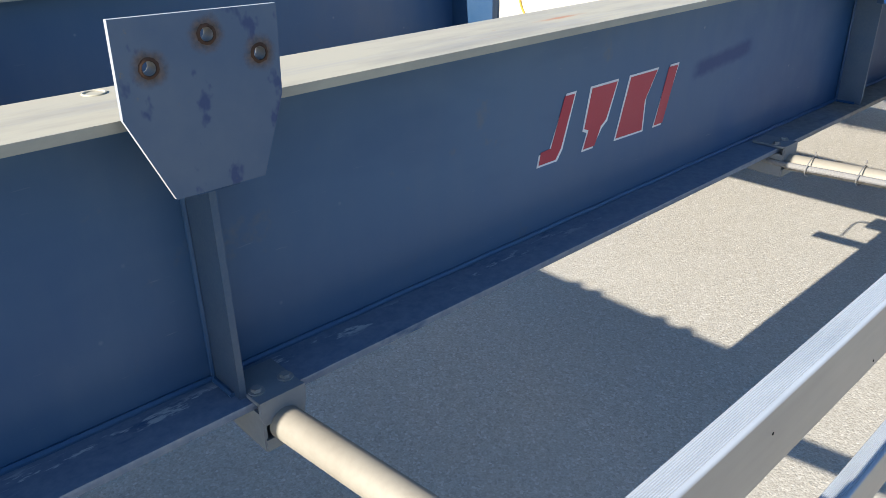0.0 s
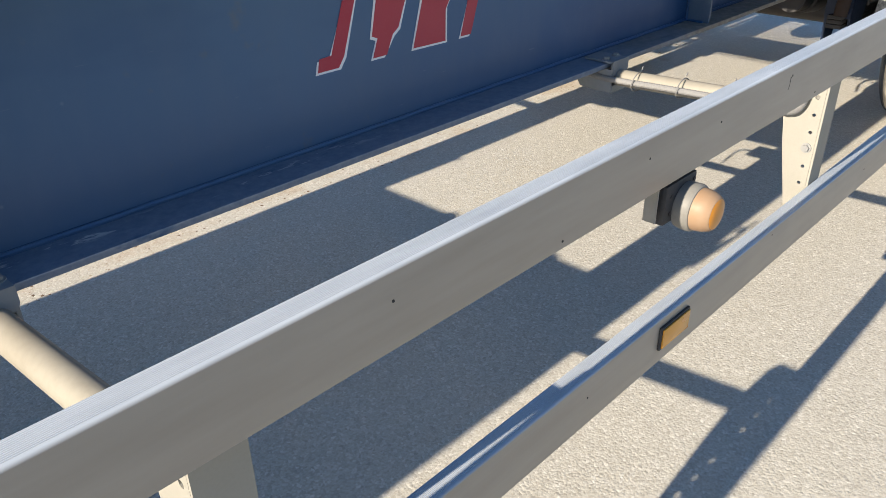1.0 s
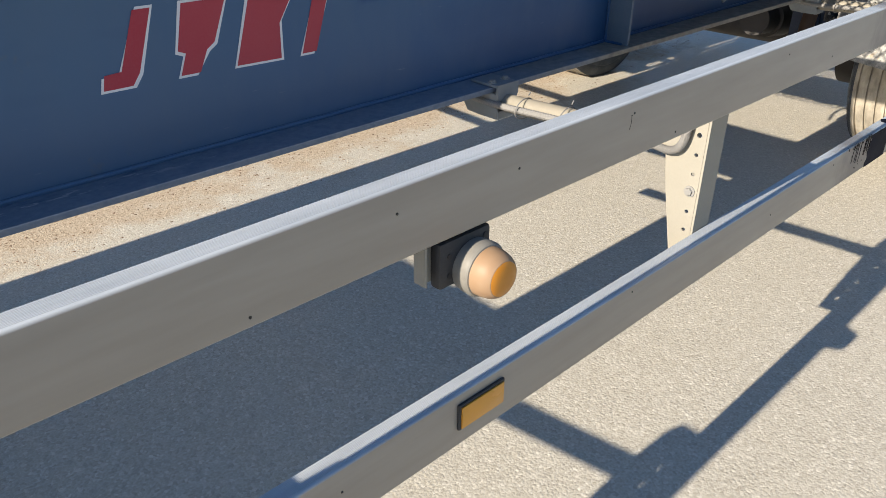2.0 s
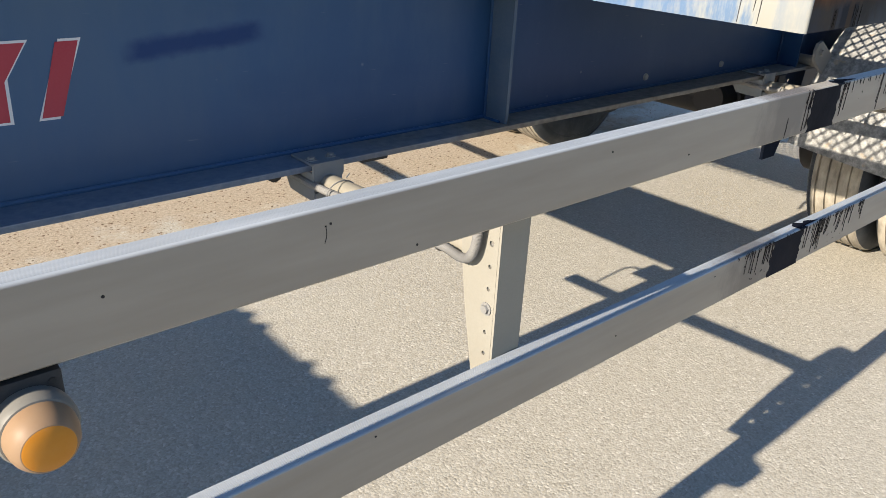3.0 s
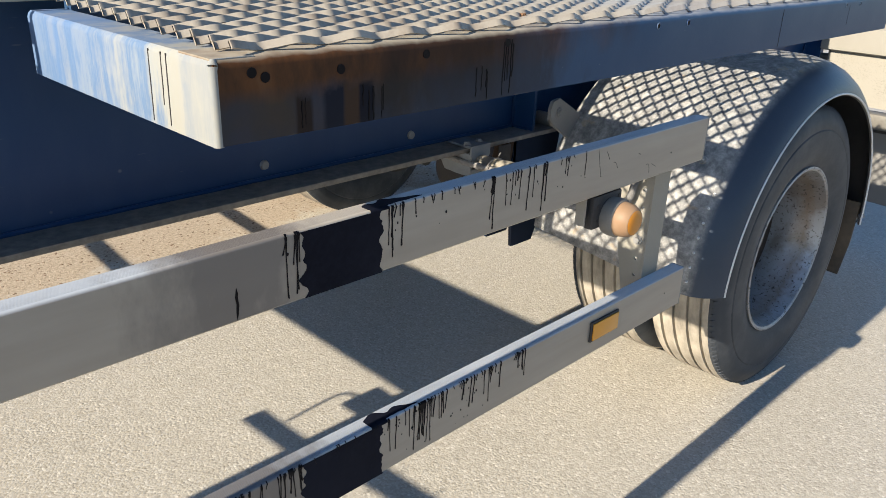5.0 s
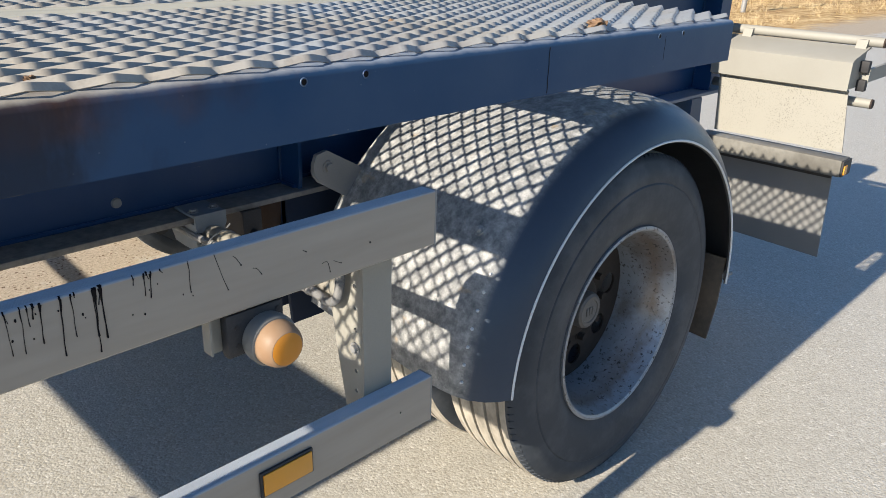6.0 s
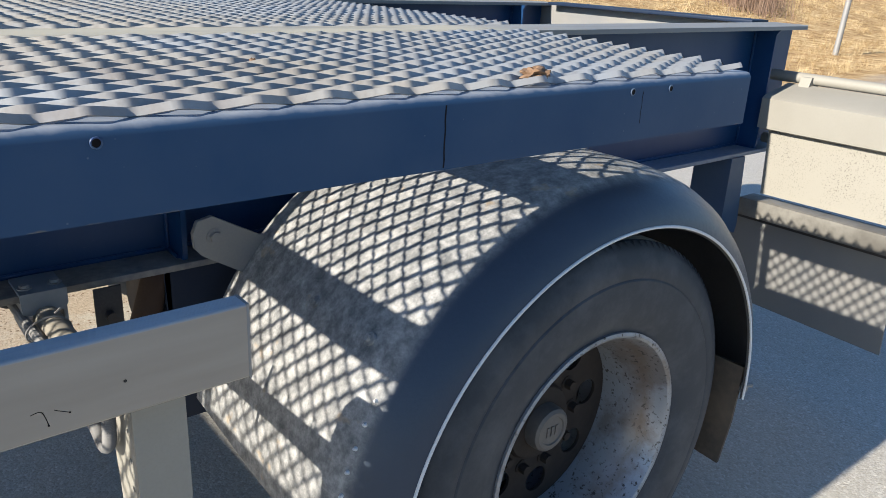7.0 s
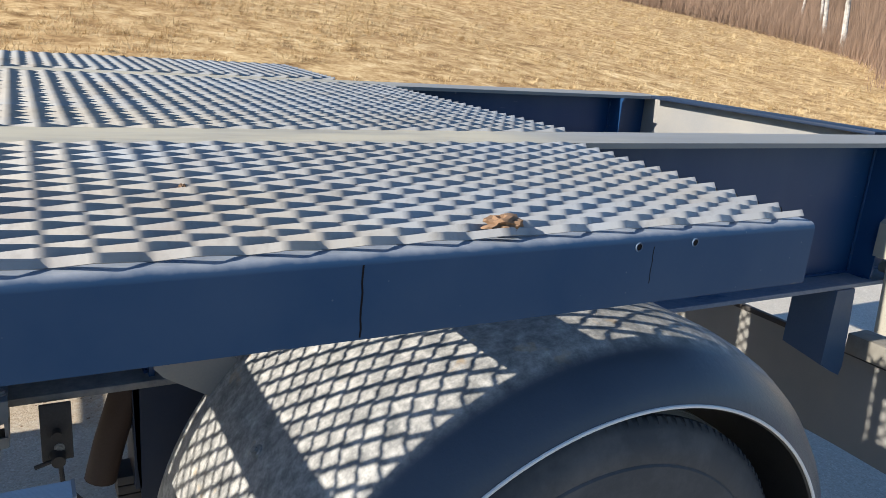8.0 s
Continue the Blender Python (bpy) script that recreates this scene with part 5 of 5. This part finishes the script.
def brake_gear():
    """Chamber, plate and lines under the frame ahead of the axle."""
    bm = fresh()
    rod(bm, (3.98, 0.98, 0.60), (4.16, 0.98, 0.58), 0.085, seg=24)
    rod(bm, (3.86, 0.98, 0.61), (3.98, 0.98, 0.60), 0.070, seg=24)
    part("brake_chamber", bm, M["dark"], trailer, "dusty brake chamber under the frame")
    bm = fresh()
    plate(bm, [(3.63, 0.700), (3.73, 0.700), (3.75, 0.73), (3.70, 0.80), (3.60, 0.80)], "y", 0.34, 0.346)
    bolt(bm, (3.68, 0.34, 0.735), "-y", 0.012, 0.01)
    part("brake_bracket", bm, M["dark"], trailer)
    bm = fresh()
    pts = [(3.1 + 0.2 * i, 0.85 + 0.03 * math.sin(i * 1.3), 0.80 - 0.03 * math.sin(i * 0.9) - 0.05 * (i > 3)) for i in range(6)]
    sweep(bm, bend(pts, 6), 0.007, 6)
    part("air_line", bm, M["black"], trailer)
    bm = fresh()
    box(bm, 3.672, 3.722, 0.60, 0.606, 0.690, 0.80, 0.002)
    valve = part("valve_bracket", bm, M["black"], trailer)
    bm = fresh()
    rod(bm, (3.697, 0.60, 0.700), (3.697, 0.575, 0.700), 0.014, 0.011, seg=16)
    rod(bm, (3.699, 0.585, 0.700), (3.702, 0.58, 0.650), 0.004, seg=8)
    rod(bm, (3.660, 0.585, 0.692), (3.69, 0.582, 0.702), 0.004, seg=8)
    part("valve", bm, M["dark"], valve)
    bm = fresh()
    rod(bm, (3.697, 0.60, 0.745), (3.697, 0.585, 0.745), 0.009, 0.008, seg=12)
    part("valve_plug", bm, M["dark"], valve)
    bm = fresh()
    bolt(bm, (3.70, 0.60, 0.715), "-y", 0.006, 0.006)
    part("bolt", bm, M["grey"], valve)


brake_gear()
# unseen cylinders added to stop sun falling through the middle mesh
for y in (0.96, 1.28, 1.60):
    bm = fresh()
    rod(bm, (4.05, y, 0.98), (5.35, y, 0.98), 0.135, seg=28)
    rod(bm, (3.99, y, 0.98), (4.05, y, 0.98), 0.07, 0.135, seg=28)
    rod(bm, (5.35, y, 0.98), (5.41, y, 0.98), 0.135, 0.07, seg=28)
    part("sun_blocker", bm, M["black"], trailer, "black cylinder under the deck, unseen, added to block sun")


# ---- mudguards ----
def mudguard(mirror):
    """A moulded fender: broad crown, rolled shoulder and a pale edge strip."""
    cx, cz = 4.463, 0.447
    a0, a1, n = radians(181), radians(-3), 56
    prof = [(0.590, 0.612), (0.40, 0.614), (0.16, 0.614), (0.125, 0.611), (0.090, 0.604), (0.056, 0.590), (0.026, 0.567), (0.006, 0.542), (-0.002, 0.524), (-0.005, 0.515)]
    inner = [(y + 0.005 * (y < 0.1), r - 0.006) for y, r in reversed(prof)]
    flip = (lambda y: 2.78 - y) if mirror else (lambda y: y)

    def where(a, y, r):
        return (cx + r * 1.016 * math.cos(a), flip(y), cz + r * 0.984 * math.sin(a))

    bm = fresh()
    rows = []
    for k in range(n + 1):
        rows.append([bm.verts.new(where(a0 - radians(3 + 9 * max(0, y - 0.05)) + (a1 - a0 + radians(3 + 9 * max(0, y - 0.05))) * k / n, y, r)) for y, r in prof + inner])
    for r0, r1 in zip(rows, rows[1:]):
        bridge(bm, r0, r1)
    bm.faces.new(rows[0])
    bm.faces.new(list(reversed(rows[-1])))
    guard = part("mudguard", bm, M["fender"], trailer, "black plastic mudguard dusted pale on its crown")
    guard.data.materials.append(M["black"])
    for f in guard.data.polygons:
        out = Vector((f.center.x - cx, 0, f.center.z - cz))
        if f.normal.dot(out) < 0 and abs(f.normal.y) < 0.8:
            f.material_index = 1
    bm = fresh()
    sweep(bm, [where(a0 - radians(3) + (a1 - a0 + radians(3)) * k / 80, -0.0055, 0.5145) for k in range(81)], 0.0030, 8)
    part("edge_strip", bm, M["trim"], guard, "pale edge strip")
    if mirror:
        return
    for y in (0.135, 0.309):
        bm = fresh()
        a = math.atan2(0.818 - cz, 3.979 - cx)
        p, q = Vector(where(a, y, 0.612)), Vector(where(a, y, 0.623))
        rod(bm, p, p.lerp(q, 0.4), 0.012, 0.011, 18)
        rod(bm, p.lerp(q, 0.4), q, 0.006, seg=6)
        part("fixing_bolt", bm, M["fender"], guard)
    for k in range(7):
        a = radians(150 + 4.0 * k)
        bm = fresh()
        p, q = Vector(where(a, 0.072, 0.596)), Vector(where(a, 0.070, 0.602))
        rod(bm, p, q, 0.0042, 0.0022, 10)
        part("rivet", bm, M["trim"], guard)
    # hinge arm to the beam
    bm = fresh()
    plate(bm, [(3.863, 0.908), (3.893, 0.915), (4.00, 0.855), (4.01, 0.800), (3.96, 0.781), (3.870, 0.837), (3.855, 0.855), (3.853, 0.885)], "y", 0.568, 0.580)
    rod(bm, (3.96, 0.58, 0.826), (3.96, 0.70, 0.826), 0.022, seg=16)
    part("mudguard_arm", bm, M["grey"], guard)
    bm = fresh()
    bolt(bm, (3.896, 0.568, 0.873), "-y", 0.012, 0.009)
    part("bolt", bm, M["grey"], guard)
    bm = fresh()
    pts = [(0.01, 0.50), (0.30, 0.50), (0.60, 0.50), (0.60, 0.24), (0.30, 0.225), (0.03, 0.21), (0.015, 0.34)]
    plate(bm, pts, "x", 4.990, 4.998)
    part("mudflap", bm, M["mudflap"], guard, "muddy rubber mudflap")
    bm = fresh()
    bolt(bm, (5.005, 0.012, 0.44), "-y", 0.01, 0.012)
    rod(bm, (4.995, 0.027, 0.44), (5.035, 0.002, 0.44), 0.006, seg=8)
    part("bolt", bm, M["grey"], guard)


mudguard(False)
mudguard(True)


# ---- rear end ----
def rear_end():
    bm = fresh()
    plate(bm, [(0.612, 0.796), (0.76, 0.796), (0.76, 0.575), (0.612, 0.55)], "x", 5.832, 5.844)
    plate(bm, [(5.844, 0.796), (5.918, 0.796), (5.945, 0.53), (5.935, 0.500), (5.890, 0.520), (5.844, 0.545)], "y", 0.612, 0.624)
    part("rear_bracket", bm, M["blue"], trailer, "blue folded leg under the beam")
    bm = fresh()
    plate(bm, [(5.990, 0.894), (5.990, 1.000), (6.002, 1.009), (6.160, 1.045), (6.160, 1.039), (6.008, 1.002), (6.000, 0.995), (6.000, 0.894), (6.020, 0.885), (6.020, 0.890)], "y", 0.070, 0.628)
    board = part("lamp_board", bm, M["cream"], trailer, "cream folded steel rear lamp board")
    bm = fresh()
    plate(bm, [(6.005, 0.897), (6.005, 0.996), (6.140, 1.036), (6.140, 0.897)], "y", 0.074, 0.080)
    part("side_plate", bm, M["cream"], board)
    for px, py, inner, z, rr in ((6.180, 0.028, 0.710, 1.065, 0.020), (6.110, 0.008, 0.660, 0.840, 0.019)):
        bm = fresh()
        rod(bm, (px, inner, z), (px, py, z), rr, seg=20)
        tube = part("tube", bm, M["cream"], board, "cream round cross tube")
        bm = fresh()
        rod(bm, (px, py, z), (px, py - 0.006, z), rr + 0.001, rr - 0.001, seg=20)
        part("cap", bm, M["brown"], tube, "rusty tube end")
    for y in (0.10, 0.56):
        bm = fresh()
        plate(bm, [(6.130, 1.027), (6.210, 1.036), (6.200, 1.077), (6.150, 1.072)], "y", y - 0.02, y + 0.02)
        part("lug", bm, M["cream"], board)
    for z in (0.978, 0.906):
        bm = fresh()
        box(bm, 6.090, 6.120, 0.040, 0.074, z - 0.022, z + 0.022, 0.004)
        part("hinge", bm, M["dark"], board)
    bm = fresh()
    plate(bm, [(6.110, 0.919), (6.110, 0.969), (6.32, 0.975), (6.95, 0.985), (7.04, 0.995), (7.085, 0.980), (7.095, 0.955), (7.07, 0.930), (6.95, 0.928)], "y", 0.038, 0.050)
    part("arm", bm, M["cream"], board)
    # short drilled angle beside the hinges, and rivets along the plate
    bm = fresh()
    plate(bm, [(6.118, 0.885), (6.118, 1.000), (6.126, 1.000), (6.126, 0.885)], "y", 0.046, 0.074)
    part("hinge_angle", bm, M["cream"], board)
    for y in (0.11, 0.34, 0.57):
        bm = fresh()
        rod(bm, (6.0245, y, 0.882), (6.0205, y, 0.882), 0.007, 0.005, 12)
        part("rivet", bm, M["grey"], board)
    bm = fresh()
    plate(bm, [(0.048, 0.651), (0.585, 0.649), (0.600, 0.894), (0.076, 0.894)], "x", 6.025, 6.031)
    part("splash_plate", bm, M["splash"], board, "cream plate speckled with dried mud")
    bm = fresh()
    box(bm, 5.990, 6.090, 0.030, 0.645, 0.559, 0.627, 0.006)
    bar = part("underrun_bar", bm, M["grime"], trailer, "grimy weathered square underrun bar")
    bm = fresh()
    box(bm, 5.992, 6.088, 0.022, 0.030, 0.561, 0.625, 0.003)
    part("end_cap", bm, M["dark"], bar)
    bm = fresh()
    box(bm, 6.000, 6.030, 0.017, 0.022, 0.57, 0.605)
    part("reflector", bm, M["amber_flat"], bar)
    bm = fresh()
    plate(bm, [(0.060, 0.195), (0.62, 0.213), (2.05, 0.213), (2.60, 0.195), (2.59, 0.550), (0.072, 0.550)], "x", 6.045, 6.051)
    flap = part("spray_flap", bm, M["flap"], bar, "grey rubber spray flap")
    bm = fresh()
    box(bm, 6.038, 6.058, 0.072, 2.59, 0.536, 0.556, 0.003)
    part("flap_strip", bm, M["dark"], flap, "dark clamping strip")


rear_end()


# ---- beyond the trailer ----
def pole():
    bm = fresh()
    rod(bm, (20.6, 7.0, height(20.6, 7.0) - 0.2), (21.1, 7.05, 4.5), 0.06, seg=14)
    solo("pole", bm, M["grey"], "thin grey metal pole at the meadow edge", "pole")


pole()


def blades(name, tufts, material, label, category):
    """Thin pointed blades: (foot, tip, half width) each one triangle."""
    verts, faces = [], []
    for foot, tip, w in tufts:
        i = len(verts)
        dx, dy = tip[1] - foot[1], foot[0] - tip[0]
        k = w / (math.hypot(dx, dy) + 1e-6)
        verts += [(foot[0] - dx * k, foot[1] - dy * k, foot[2]), (foot[0] + dx * k, foot[1] + dy * k, foot[2]), tip]
        faces.append((i, i + 1, i + 2))
    me = bpy.data.meshes.new(name)
    me.from_pydata(verts, [], faces)
    me.materials.append(material)
    tagged(new(name, me), label=label, category=category, kind="stuff")


def grass():
    """Matted dry grass, thinning out with the distance from the yard."""
    rng = random.Random(31)
    tufts = []
    while len(tufts) < 330000:
        a, r = radians(rng.uniform(-8, 120)), 6.0 * math.exp(rng.random() * 2.9)
        x, y = 2.0 + r * math.cos(a), r * math.sin(a)
        if y < verge(x) + 1.2 + rng.uniform(0, 0.5):
            continue
        patchy = noise.noise(Vector((x * 0.35, y * 0.35, 4))) + 0.7 * noise.noise(Vector((x * 1.3, y * 1.3, 9)))
        if patchy < rng.uniform(-0.5, 0.5):
            continue
        z = height(x, y) - 0.01
        grow = min(0.8 + r / 30.0, 2.6)
        reach = rng.uniform(0.03, 0.10) * grow
        heading = rng.uniform(0, 6.28)
        for _ in range(11):
            b = heading + rng.gauss(0, 1.0)
            fx, fy = x + rng.gauss(0, reach * 0.6), y + rng.gauss(0, reach * 0.6)
            lean = reach * rng.uniform(0.5, 1.6)
            tufts.append(((fx, fy, z), (fx + math.cos(b) * lean, fy + math.sin(b) * lean, z + reach * rng.uniform(0.4, 1.3)), 0.0034 * grow))
    blades("dry_grass", tufts, M["straw"], "matted dry straw-coloured meadow grass", "grass")


def brush():
    """Leafless scrub, then taller thicket, along the far edge of the meadow."""
    rng = random.Random(41)
    tufts = []
    for k in range(60000):
        t = rng.uniform(-0.12, 1.2)
        deep = rng.random() ** 1.4
        x, y = 31 + 33 * t * (1 - t) + 34 * deep, 15 + 22 * t + 26 * deep
        x, y = x + rng.gauss(0, 0.5), y + rng.gauss(0, 0.5)
        z = height(x, y)
        h = rng.uniform(0.5, 1.5) * (1 + 2.6 * deep)
        for _ in range(2):
            tufts.append(((x, y, z - 0.1), (x + rng.uniform(-0.3, 0.3) * h, y + rng.uniform(-0.3, 0.3) * h, z + h * rng.uniform(0.5, 1.0)), 0.009 * (1 + 2.0 * deep)))
    blades("scrub", tufts, M["twig"], "leafless reddish-brown scrub beyond the meadow", "scrub")
    tufts = []
    for k in range(80000):
        t = rng.random() * 4.8
        x, y = 70 + 90 * t + rng.uniform(0, 40), 8 + 95 * t
        z = height(x, y)
        h = rng.uniform(6, 13)
        tufts.append(((x, y, z - 0.1), (x + rng.uniform(-0.16, 0.16) * h, y + rng.uniform(-0.16, 0.16) * h, z + h), 0.07))
    blades("thicket", tufts, M["twig"], "tall bare reddish-brown thicket behind the scrub", "thicket")


def birch(x, y, h, r, seed):
    rng = random.Random(seed)
    base = Vector((x, y, height(x, y) - 0.3))
    tree = tagged(new("birch_tree"), label="bare white birch tree beyond the meadow", category="tree", group="birches at the meadow edge")
    tree.location = base
    bm = fresh()
    spine = [Vector((0.25 * math.sin(k * 0.7 + seed), 0.2 * math.sin(k * 0.5), h * k / 9)) for k in range(10)]
    for k in range(9):
        rod(bm, spine[k], spine[k + 1], r * (1 - k / 10), r * (1 - (k + 1) / 10), 10)
    part("trunk", bm, M["birch"], tree)
    bm = fresh()
    for k in range(70):
        f = rng.uniform(0.25, 1.0)
        i = min(int(f * 9), 8)
        p = spine[i].lerp(spine[i + 1], f * 9 - i)
        a = rng.uniform(0, 6.28)
        span = rng.uniform(0.6, 1.8) * (1.15 - f)
        q = p + Vector((math.cos(a) * span, math.sin(a) * span, span * rng.uniform(0.5, 1.3)))
        rod(bm, p, q, 0.025 * (1.2 - f), 0.006, 5)
        for _ in range(4):
            g = p.lerp(q, rng.uniform(0.4, 1.0))
            rod(bm, g, g + Vector((rng.uniform(-0.5, 0.5), rng.uniform(-0.5, 0.5), rng.uniform(-0.2, 0.5))), 0.007, 0.002, 4)
    part("crown", bm, M["twig"], tree)


def grit():
    """Crumbs, gravel and leaf bits along the edge of the asphalt."""
    rng = random.Random(51)
    for name, count, spread, sizes, material, label in (("loose_grit", 9000, 0.20, (0.0015, 0.0055), M["grit"], "loose brown grit along the asphalt edge"), ("leaf_litter", 2200, 0.20, (0.002, 0.009), M["litter"], "dark brown leaf litter along the asphalt edge")):
        verts, faces = [], []
        for _ in range(count):
            x = rng.uniform(0.3, 6.0)
            y = verge(x) + 0.05 + rng.gauss(0, spread) * (1.0 if rng.random() < 0.8 else 1.8)
            if y < 2.0:
                continue
            r, turn = rng.uniform(*sizes), rng.uniform(0, 6.28)
            flat = 0.5 if name == "loose_grit" else 0.3
            i = len(verts)
            for k in range(4):
                a = turn + k * 1.571
                q = r * rng.uniform(0.6, 1.2)
                verts.append((x + q * math.cos(a), y + q * math.sin(a), 0.0))
            verts.append((x, y, r * flat * rng.uniform(0.5, 1.0)))
            faces += [(i + k, i + (k + 1) % 4, i + 4) for k in range(4)]
        me = bpy.data.meshes.new(name)
        me.from_pydata(verts, [], faces)
        me.materials.append(material)
        tagged(new(name, me), label=label, category="litter", kind="stuff")


grass()
brush()
birch(39.6, 24.6, 13, 0.15, 1)
birch(42.2, 27.6, 14, 0.13, 2)
birch(47.6, 31.7, 12, 0.11, 3)
birch(49.5, 34.6, 12, 0.09, 5)
birch(52.0, 39.5, 12, 0.08, 6)
grit()
